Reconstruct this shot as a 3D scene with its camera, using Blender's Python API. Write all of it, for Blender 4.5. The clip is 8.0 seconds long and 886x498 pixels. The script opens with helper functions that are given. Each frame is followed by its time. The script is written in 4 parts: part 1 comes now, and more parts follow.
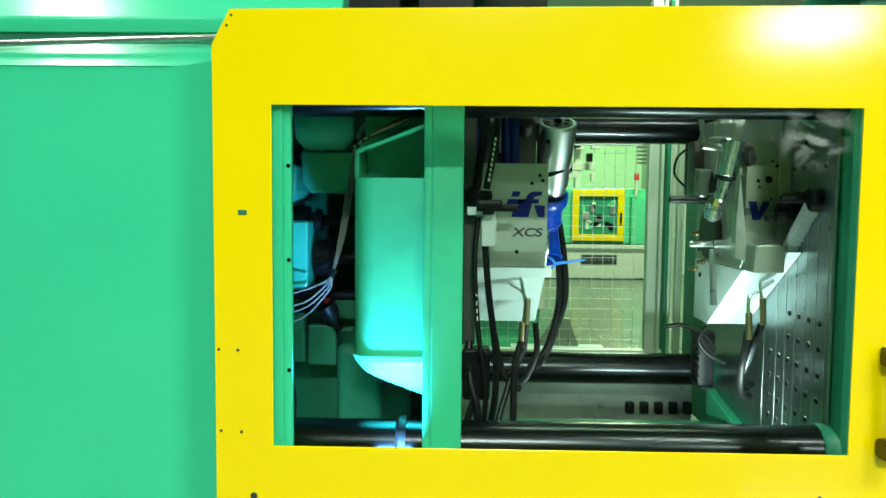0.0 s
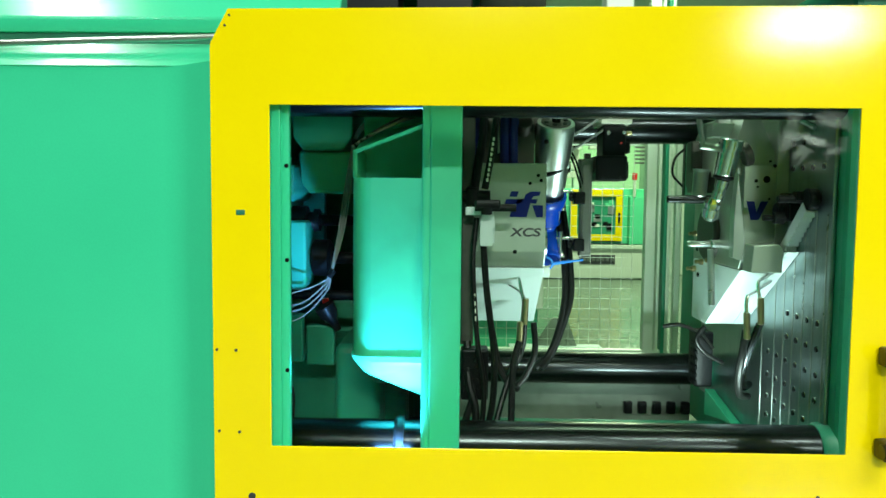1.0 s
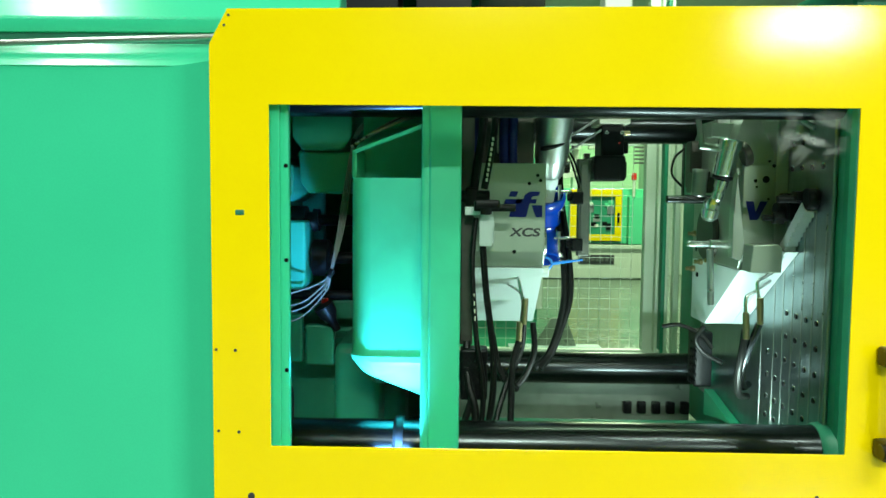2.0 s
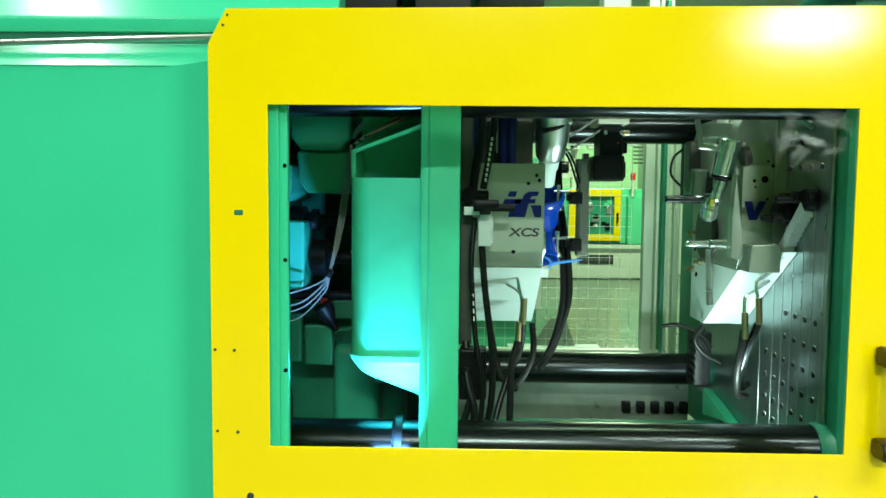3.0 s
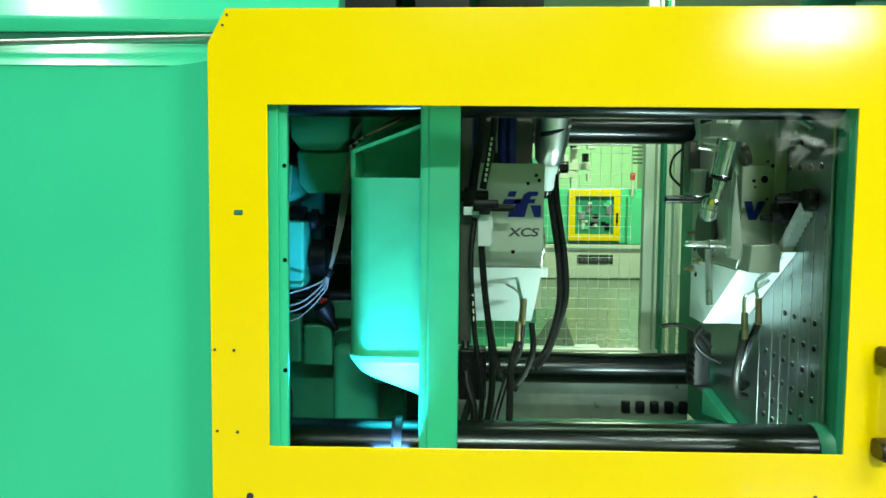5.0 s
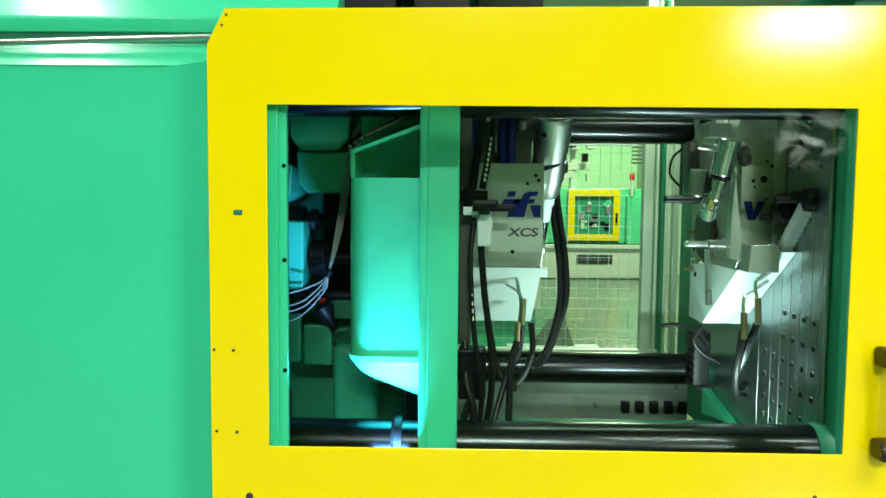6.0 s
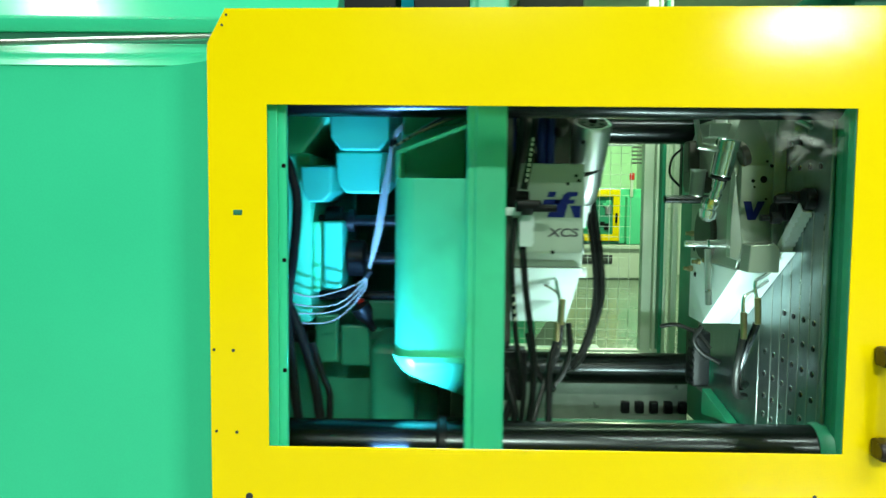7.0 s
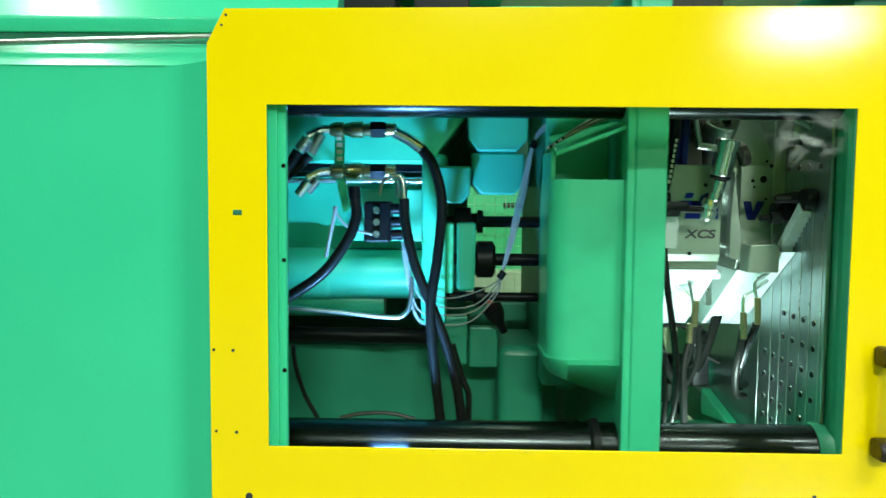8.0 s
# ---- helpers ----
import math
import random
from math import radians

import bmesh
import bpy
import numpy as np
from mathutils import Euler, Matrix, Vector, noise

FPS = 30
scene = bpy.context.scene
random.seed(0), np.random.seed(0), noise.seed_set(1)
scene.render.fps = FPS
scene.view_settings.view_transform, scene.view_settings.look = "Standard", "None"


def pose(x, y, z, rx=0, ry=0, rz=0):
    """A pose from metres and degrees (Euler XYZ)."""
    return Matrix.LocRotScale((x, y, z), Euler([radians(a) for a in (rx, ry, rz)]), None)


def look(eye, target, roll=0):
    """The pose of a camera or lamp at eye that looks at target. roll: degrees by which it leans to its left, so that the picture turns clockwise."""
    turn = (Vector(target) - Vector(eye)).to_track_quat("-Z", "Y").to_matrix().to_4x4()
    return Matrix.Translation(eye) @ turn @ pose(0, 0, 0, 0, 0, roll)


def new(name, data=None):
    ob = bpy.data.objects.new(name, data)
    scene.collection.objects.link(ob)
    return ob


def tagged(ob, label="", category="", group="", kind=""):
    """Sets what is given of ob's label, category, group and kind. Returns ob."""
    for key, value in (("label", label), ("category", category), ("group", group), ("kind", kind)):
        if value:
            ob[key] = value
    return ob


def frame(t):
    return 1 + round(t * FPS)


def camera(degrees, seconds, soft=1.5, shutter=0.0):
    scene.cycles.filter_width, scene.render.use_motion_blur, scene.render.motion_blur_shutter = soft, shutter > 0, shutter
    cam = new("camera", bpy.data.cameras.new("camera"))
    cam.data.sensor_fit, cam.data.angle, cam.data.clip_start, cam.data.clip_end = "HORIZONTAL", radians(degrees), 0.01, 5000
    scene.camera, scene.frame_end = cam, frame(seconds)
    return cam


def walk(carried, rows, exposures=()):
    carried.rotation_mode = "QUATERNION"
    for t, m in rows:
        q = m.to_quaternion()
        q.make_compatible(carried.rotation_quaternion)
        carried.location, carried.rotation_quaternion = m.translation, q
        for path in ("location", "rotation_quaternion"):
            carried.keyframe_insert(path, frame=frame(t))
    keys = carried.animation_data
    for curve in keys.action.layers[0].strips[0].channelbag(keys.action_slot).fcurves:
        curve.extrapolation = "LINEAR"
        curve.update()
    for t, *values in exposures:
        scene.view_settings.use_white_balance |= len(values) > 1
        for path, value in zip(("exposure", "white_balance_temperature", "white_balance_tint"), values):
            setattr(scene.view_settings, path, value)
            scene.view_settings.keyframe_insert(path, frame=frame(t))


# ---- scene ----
# ---------------------------------------------------------------- camera
EYE = Vector((0.0, -1.85, 1.6))


def view(turn):
    """The camera's pose, turned to its left by that many degrees."""
    a, b = radians(turn), radians(3.997)
    way = Vector((-math.sin(a) * math.cos(b), math.cos(a) * math.cos(b), -math.sin(b)))
    return look(EYE, EYE + way, 0.525)


cam = camera(60.66, 8.0, soft=1.5, shutter=0.5)
walk(cam, [(0.0, view(1.36)), (0.4, view(1.235)), (1.5, view(1.22)), (2.8, view(1.11)), (4.5, view(1.095)), (6.0, view(1.04)), (7.0, view(1.03)), (8.0, view(1.01))],
     exposures=[(0.0, 0.0, 6500, 10), (8.0, 0.0, 6500, 10)])

# ---------------------------------------------------------------- light
world = bpy.data.worlds.new("hall_air")
scene.world = world
world.use_nodes = True
world.node_tree.nodes["Background"].inputs["Color"].default_value = (0.75, 0.9, 0.85, 1)
world.node_tree.nodes["Background"].inputs["Strength"].default_value = 0.02


def area(name, place, target, sx, sy, watts, color=(1, 1, 1), spread=180):
    data = bpy.data.lights.new(name, "AREA")
    data.shape, data.size, data.size_y, data.energy, data.color, data.spread = "RECTANGLE", sx, sy, watts, color, radians(spread)
    ob = new(name, data)
    ob.matrix_world = look(place, target)
    return ob


HALL = (0.86, 1.0, 0.88)
COOL = (0.16, 0.46, 1.0)
# hall lamps in front and behind; several are unseen fills added to brighten surfaces
LAMPS = [(-2.28, -0.45, 4.6), (2.4, -2.7, 4.6), (5.1, -9.5, 4.2), (-3.2, -4.2, 4.6), (0.4, -6.5, 4.6), (0.25, 0.75, 4.6), (1.0, 1.45, 4.5), (3.0, 10.5, 4.9), (4.0, 16.5, 5.0)]
WATTS = [72, 155, 640, 95, 680, 18, 170, 380, 430]
SIZES = [(0.34, 1.4)] + [(1.5, 0.5)] * 8
TINTS = [HALL, HALL, HALL, HALL, HALL, HALL, (0.72, 1.0, 0.62), (0.76, 1.0, 0.62), (0.76, 1.0, 0.62)]
for (x, y, z), w, tint, (sx, sy) in zip(LAMPS, WATTS, TINTS, SIZES):
    area("hall_and_fill_light", (x, y, z - 0.06), (x, y, 0), sx, sy, w, tint)
# the machine's own work lamps under the window's lower rail
area("work_lamp_light", (-0.19, 0.305, 0.845), (-0.25, 0.70, 1.50), 0.10, 0.035, 12.5, COOL, 84)
area("work_lamp_light", (0.86, 0.56, 0.79), (0.74, 0.95, 1.25), 0.30, 0.04, 8.0, (0.74, 1.0, 0.96), 140)

# ---------------------------------------------------------------- materials


def mat(name, base, rough=0.5, metal=0.0, vary=0.12, grain=40.0, bump=0.05, dirt=0.0, streak=None, coat=0.0, emit=0.0, rvar=0.12, spec=0.5):
    """A painted or metal surface: two scales of variation in colour and gloss, fine relief, and dirt."""
    m = bpy.data.materials.new(name)
    m.use_nodes = True
    t = m.node_tree
    n, l = t.nodes, t.links
    b = n["Principled BSDF"]
    co = n.new("ShaderNodeTexCoord")
    mp = n.new("ShaderNodeMapping")
    if streak:
        mp.inputs["Scale"].default_value = streak
    l.new(co.outputs["Object"], mp.inputs["Vector"])
    big, fine = n.new("ShaderNodeTexNoise"), n.new("ShaderNodeTexNoise")
    big.inputs["Scale"].default_value, big.inputs["Detail"].default_value = 3.0, 4
    fine.inputs["Scale"].default_value, fine.inputs["Detail"].default_value = grain, 3
    for k in (big, fine):
        l.new(mp.outputs["Vector"], k.inputs["Vector"])
    mix = n.new("ShaderNodeMix")
    mix.data_type = "FLOAT"
    mix.inputs[0].default_value = 0.4
    l.new(big.outputs["Fac"], mix.inputs[2])
    l.new(fine.outputs["Fac"], mix.inputs[3])
    ramp = n.new("ShaderNodeValToRGB")
    lo, hi = [max(0.0, c * (1 - vary)) for c in base], [min(1.0, c * (1 + vary)) for c in base]
    ramp.color_ramp.elements[0].position, ramp.color_ramp.elements[1].position = 0.3, 0.7
    ramp.color_ramp.elements[0].color, ramp.color_ramp.elements[1].color = (*lo, 1), (*hi, 1)
    l.new(mix.outputs[0], ramp.inputs["Fac"])
    col = ramp.outputs["Color"]
    if dirt:
        spots = n.new("ShaderNodeTexNoise")
        spots.inputs["Scale"].default_value, spots.inputs["Detail"].default_value = 9.0, 8
        l.new(co.outputs["Object"], spots.inputs["Vector"])
        cut = n.new("ShaderNodeValToRGB")
        cut.color_ramp.elements[0].position, cut.color_ramp.elements[1].position = 0.52, 0.75
        cut.color_ramp.elements[0].color, cut.color_ramp.elements[1].color = (0, 0, 0, 1), (dirt, dirt, dirt, 1)
        l.new(spots.outputs["Fac"], cut.inputs["Fac"])
        mud = n.new("ShaderNodeMix")
        mud.data_type = "RGBA"
        l.new(cut.outputs["Color"], mud.inputs[0])
        l.new(col, mud.inputs[6])
        mud.inputs[7].default_value = (base[0] * 0.35, base[1] * 0.35, base[2] * 0.35, 1)
        col = mud.outputs[2]
    l.new(col, b.inputs["Base Color"])
    rr = n.new("ShaderNodeMapRange")
    rr.inputs["To Min"].default_value, rr.inputs["To Max"].default_value = max(0.02, rough - rvar), min(1.0, rough + rvar)
    l.new(mix.outputs[0], rr.inputs["Value"])
    l.new(rr.outputs["Result"], b.inputs["Roughness"])
    b.inputs["Metallic"].default_value = metal
    b.inputs["Specular IOR Level"].default_value = spec
    b.inputs["Coat Weight"].default_value = coat
    b.inputs["Coat Roughness"].default_value = 0.02
    if bump:
        bp = n.new("ShaderNodeBump")
        bp.inputs["Strength"].default_value, bp.inputs["Distance"].default_value = bump, 0.004
        l.new(fine.outputs["Fac"], bp.inputs["Height"])
        l.new(bp.outputs["Normal"], b.inputs["Normal"])
    if emit:
        b.inputs["Emission Color"].default_value, b.inputs["Emission Strength"].default_value = (*base, 1), emit
    return m


YELLOW = mat("yellow_powder_coat", (0.96, 0.675, 0.0005), 0.11, spec=0.42, vary=0.03, grain=260, bump=0.03, coat=0.0, rvar=0.04)
GREEN = mat("mint_green_paint", (0.045, 0.58, 0.32), 0.22, vary=0.05, grain=180, bump=0.05, coat=0.25, rvar=0.06)
CAST = mat("green_painted_casting", (0.045, 0.55, 0.30), 0.36, vary=0.07, grain=70, bump=0.12, dirt=0.25, coat=0.2)
# CAST at about a quarter strength; paints shade into gaps and behind the drive
DARKGREEN = mat("dark_and_shaded_green", (0.012, 0.15, 0.085), 0.45, vary=0.12, grain=60, bump=0.1, dirt=0.4)
# same green as CAST, with the cool lamp's tint and dimness in the colour
TEAL = mat("lamp_tinted_green_casting", (0.03, 0.42, 0.28), 0.33, vary=0.08, grain=60, bump=0.12, dirt=0.3, coat=0.2)
BAR = mat("ground_steel_bar", (0.040, 0.043, 0.045), 0.24, 1.0, vary=0.25, grain=30, bump=0.02, streak=(1, 14, 14), rvar=0.08)
STEEL = mat("machined_steel", (0.50, 0.52, 0.50), 0.3, 1.0, vary=0.12, grain=50, bump=0.04, dirt=0.3)
PLATE = mat("milled_platen_steel", (0.33, 0.39, 0.41), 0.33, 1.0, vary=0.25, grain=30, bump=0.05, dirt=0.35, streak=(6, 6, 0.5))
MOULD = mat("satin_mould_steel", (0.36, 0.42, 0.35), 0.38, 0.7, vary=0.08, grain=90, bump=0.04, dirt=0.2)
# near-white: lamp glare on the wedge undersides is put into this colour
SHELF = mat("whitened_steel", (0.76, 0.87, 0.85), 0.42, 0.0, vary=0.05, grain=90, bump=0.03)
CHROME = mat("polished_core_steel", (0.82, 0.84, 0.84), 0.24, 1.0, vary=0.06, grain=60, bump=0.02, rvar=0.05)
BLACK = mat("black_anodised_metal", (0.004, 0.0045, 0.005), 0.4, 0.0, spec=0.14, vary=0.3, grain=80, bump=0.05)
RUBBER = mat("black_rubber_hose", (0.005, 0.0055, 0.005), 0.34, spec=0.16, vary=0.3, grain=220, bump=0.12)
BRASS = mat("brass_coupling", (0.42, 0.34, 0.18), 0.3, 1.0, vary=0.2, grain=60)
WHITE = mat("white_cable_sheath", (0.23, 0.24, 0.23), 0.42, vary=0.06, grain=120)
CREAM = mat("cream_painted_plate", (0.72, 0.70, 0.58), 0.45, vary=0.05, grain=90)
GREYBAR = mat("grey_anodised_profile", (0.16, 0.17, 0.15), 0.4, 0.6, vary=0.12, grain=90, streak=(10, 10, 1))
BLUE = mat("blue_moulded_plastic", (0.002, 0.045, 0.42), 0.16, vary=0.06, grain=40, bump=0.02, coat=0.5)
SPRUE = mat("light_blue_plastic", (0.03, 0.26, 0.85), 0.25, vary=0.08, grain=40)
NAVY = mat("navy_blue_ink", (0.004, 0.012, 0.17), 0.5, spec=0.2, vary=0.08, grain=90)
BLUEHOSE = mat("blue_rubber_hose", (0.003, 0.009, 0.08), 0.35, spec=0.3, vary=0.15, grain=160)
INK = mat("dark_grey_ink", (0.03, 0.03, 0.035), 0.5)
FLOOR = mat("grey_green_epoxy_floor", (0.13, 0.18, 0.13), 0.25, vary=0.1, grain=14, bump=0.03, dirt=0.25)
WALL = mat("pale_hall_wall_paint", (0.42, 0.70, 0.42), 0.7, vary=0.06, grain=20, bump=0.05)
CEIL = mat("white_hall_ceiling_paint", (0.5, 0.53, 0.5), 0.8, vary=0.08, grain=10)
PALE = mat("pale_grey_machine_paint", (0.62, 0.66, 0.57), 0.45, vary=0.05, grain=60)
MINT = mat("light_mint_machine_paint", (0.10, 0.62, 0.33), 0.45, vary=0.06, grain=60)
ALU = mat("brushed_aluminium_post", (0.72, 0.78, 0.68), 0.38, 0.15, vary=0.08, grain=80, streak=(8, 8, 0.6))
GREYSHEET = mat("grey_sheet_metal", (0.30, 0.34, 0.28), 0.3, 0.5, vary=0.12, grain=30, dirt=0.4)
# CAST at about half strength; on castings behind the platen it paints in shade
MIDGREEN = mat("deep_and_shaded_green", (0.02, 0.26, 0.15), 0.42, vary=0.12, grain=60, bump=0.1, dirt=0.35)
SATIN = mat("satin_core_steel", (0.66, 0.69, 0.69), 0.30, 1.0, vary=0.05, grain=70, bump=0.02, rvar=0.05)
CLAMP = mat("zinc_plated_clamp", (0.66, 0.71, 0.72), 0.36, 0.35, vary=0.12, grain=80, dirt=0.25)
WIRE = mat("galvanised_mesh_wire", (0.82, 0.86, 0.78), 0.45, 0.1, vary=0.1)
RED = mat("red_lamp_plastic", (0.7, 0.03, 0.02), 0.3)
BAKELITE = mat("dark_red_brown_handle", (0.014, 0.004, 0.004), 0.35, vary=0.2)

GLASS = bpy.data.materials.new("clear_safety_glass")
GLASS.use_nodes = True
gn, gl = GLASS.node_tree.nodes, GLASS.node_tree.links
gn.remove(gn["Principled BSDF"])
g_mix, g_t, g_g, g_f = gn.new("ShaderNodeMixShader"), gn.new("ShaderNodeBsdfTransparent"), gn.new("ShaderNodeBsdfGlossy"), gn.new("ShaderNodeFresnel")
g_t.inputs["Color"].default_value = (0.95, 0.98, 0.96, 1)
g_g.inputs["Roughness"].default_value = 0.03
g_f.inputs["IOR"].default_value = 1.11
gl.new(g_f.outputs["Fac"], g_mix.inputs["Fac"])
gl.new(g_t.outputs["BSDF"], g_mix.inputs[1])
gl.new(g_g.outputs["BSDF"], g_mix.inputs[2])
# a whitish cloud painted near the pane's upper corner, standing in for a reflection
g_co, g_map, g_noise, g_ramp, g_len, g_fall, g_mul = (gn.new(k) for k in ("ShaderNodeTexCoord", "ShaderNodeMapping", "ShaderNodeTexNoise", "ShaderNodeValToRGB", "ShaderNodeVectorMath", "ShaderNodeMapRange", "ShaderNodeMath"))
g_map.inputs["Location"].default_value = (-0.60, 0.0, -1.87)
g_map.inputs["Scale"].default_value = (1.0, 1.0, 1.5)
gl.new(g_co.outputs["Object"], g_map.inputs["Vector"])
g_len.operation = "LENGTH"
gl.new(g_map.outputs["Vector"], g_len.inputs[0])
g_fall.inputs["From Min"].default_value, g_fall.inputs["From Max"].default_value = 0.13, 0.03
gl.new(g_len.outputs["Value"], g_fall.inputs["Value"])
g_noise.inputs["Scale"].default_value, g_noise.inputs["Detail"].default_value, g_noise.inputs["Distortion"].default_value = 11.0, 4.0, 1.2
gl.new(g_co.outputs["Object"], g_noise.inputs["Vector"])
g_ramp.color_ramp.elements[0].position, g_ramp.color_ramp.elements[1].position = 0.48, 0.62
g_ramp.color_ramp.elements[1].color = (0.17, 0.17, 0.17, 1)
gl.new(g_noise.outputs["Fac"], g_ramp.inputs["Fac"])
g_mul.operation = "MULTIPLY"
gl.new(g_fall.outputs["Result"], g_mul.inputs[0])
gl.new(g_ramp.outputs["Color"], g_mul.inputs[1])
g_sheen, g_dif = gn.new("ShaderNodeMixShader"), gn.new("ShaderNodeBsdfDiffuse")
g_dif.inputs["Color"].default_value = (0.8, 0.82, 0.8, 1)
gl.new(g_mul.outputs["Value"], g_sheen.inputs["Fac"])
gl.new(g_mix.outputs["Shader"], g_sheen.inputs[1])
gl.new(g_dif.outputs["BSDF"], g_sheen.inputs[2])
gl.new(g_sheen.outputs["Shader"], gn["Material Output"].inputs["Surface"])

# ---------------------------------------------------------------- builders
HOME = {}


def empty(name, place, label="", category="", group="", kind=""):
    ob = new(name)
    ob.empty_display_size = 0.05
    ob.location = place
    HOME[ob] = Vector(place)
    return tagged(ob, label, category, group, kind)


def part(name, bm, material, parent=None, label="", smooth=35):
    """Links bm, given in world places, as one mesh under its thing."""
    base = HOME.get(parent, Vector((0, 0, 0)))
    bm.transform(Matrix.Translation(-base))
    me = bpy.data.meshes.new(name)
    bmesh.ops.recalc_face_normals(bm, faces=bm.faces)
    area_of = [f.calc_area() for f in bm.faces]
    bm.faces.index_update()
    for f in bm.faces:
        f.smooth = True
    for ed in bm.edges:
        if len(ed.link_faces) == 2:
            a, b = (area_of[f.index] for f in ed.link_faces)
            bend = ed.calc_face_angle(0)
            ed.smooth = bend < radians(smooth) and not (bend > 0.06 and max(a, b) > 7 * min(a, b))
    bm.to_mesh(me)
    bm.free()
    me.materials.append(material)
    ob = new(name, me)
    if parent:
        ob.parent = parent
    HOME[ob] = base
    return tagged(ob, label)


def thing(name, bm, material, label, category, group="", kind="", smooth=35):
    return tagged(part(name, bm, material, None, "", smooth), label, category, group, kind)


def box(x0, x1, y0, y1, z0, z1, bev=0.003, seg=2):
    bm = bmesh.new()
    bmesh.ops.create_cube(bm, size=1)
    bmesh.ops.scale(bm, vec=(x1 - x0, y1 - y0, z1 - z0), verts=bm.verts)
    bmesh.ops.translate(bm, vec=((x0 + x1) / 2, (y0 + y1) / 2, (z0 + z1) / 2), verts=bm.verts)
    if bev:
        bmesh.ops.bevel(bm, geom=bm.edges[:], offset=min(bev, 0.45 * min(x1 - x0, y1 - y0, z1 - z0)), segments=seg, profile=0.5, affect="EDGES")
    return bm


def join(*bms):
    out = bms[0]
    for b in bms[1:]:
        me = bpy.data.meshes.new("tmp")
        b.to_mesh(me)
        b.free()
        out.from_mesh(me)
        bpy.data.meshes.remove(me)
    return out


def lathe(p0, p1, profile, seg=28):
    """Turned round the axis from p0 to p1: profile of (share of the way, radius)."""
    p0, p1 = Vector(p0), Vector(p1)
    turn = (p1 - p0).to_track_quat("Z", "Y").to_matrix()
    bm, rings = bmesh.new(), []
    for s, r in profile:
        c = p0.lerp(p1, s)
        rings.append([bm.verts.new(c + turn @ Vector((r * math.cos(a), r * math.sin(a), 0))) for a in [2 * math.pi * k / seg for k in range(seg)]])
    for u, v in zip(rings, rings[1:]):
        for k in range(seg):
            bm.faces.new((u[k], u[(k + 1) % seg], v[(k + 1) % seg], v[k]))
    bm.faces.new(rings[0])
    bm.faces.new(rings[-1])
    return bm


def rod(p0, p1, r, seg=24, bev=0.0):
    n = (Vector(p1) - Vector(p0)).length
    e = min(0.4, (bev or r * 0.12) / n)
    return lathe(p0, p1, [(0, r * 0.88), (e, r), (1 - e, r), (1, r * 0.88)], seg)


def tube(points, r, seg=10, steps=8):
    """A hose along a smooth line through the points."""
    p = [Vector(q) for q in points]
    p = [2 * p[0] - p[1]] + p + [2 * p[-1] - p[-2]]
    line = []
    for a, b, c, d in zip(p, p[1:], p[2:], p[3:]):
        for k in range(steps):
            t = k / steps
            line.append(0.5 * (2 * b + (c - a) * t + (2 * a - 5 * b + 4 * c - d) * t * t + (3 * b - a - 3 * c + d) * t ** 3))
    line.append(p[-2])
    bm, rings = bmesh.new(), []
    q = (line[1] - line[0]).to_track_quat("Z", "Y")
    old = (line[1] - line[0]).normalized()
    for k, c in enumerate(line):
        way = (line[min(k + 1, len(line) - 1)] - line[max(k - 1, 0)]).normalized()
        q = old.rotation_difference(way) @ q
        old = way
        rings.append([bm.verts.new(c + q @ Vector((r * math.cos(a), r * math.sin(a), 0))) for a in [2 * math.pi * i / seg for i in range(seg)]])
    for u, v in zip(rings, rings[1:]):
        for k in range(seg):
            bm.faces.new((u[k], u[(k + 1) % seg], v[(k + 1) % seg], v[k]))
    bm.faces.new(rings[0])
    bm.faces.new(rings[-1])
    return bm


def prism(outline, axis, a, b, bev=0.003):
    """An outline (u, v) drawn out along axis from a to b. axis x: (y, z), y: (x, z), z: (x, y)."""
    bm = bmesh.new()
    put = {"x": lambda u, v, w: (w, u, v), "y": lambda u, v, w: (u, w, v), "z": lambda u, v, w: (u, v, w)}[axis]
    f = bm.faces.new([bm.verts.new(put(u, v, a)) for u, v in outline])
    got = bmesh.ops.extrude_face_region(bm, geom=[f])["geom"]
    d = Vector(put(0, 0, b)) - Vector(put(0, 0, a))
    bmesh.ops.translate(bm, vec=d, verts=[g for g in got if isinstance(g, bmesh.types.BMVert)])
    if bev:
        bmesh.ops.bevel(bm, geom=bm.edges[:], offset=bev, segments=2, profile=0.5, affect="EDGES")
    return bm


def hex_head(c, axis, r, depth):
    d = {"x": Vector((depth, 0, 0)), "y": Vector((0, depth, 0)), "z": Vector((0, 0, depth))}[axis]
    return lathe(Vector(c), Vector(c) + d, [(0, r), (0.8, r), (1, r * 0.85)], 6)


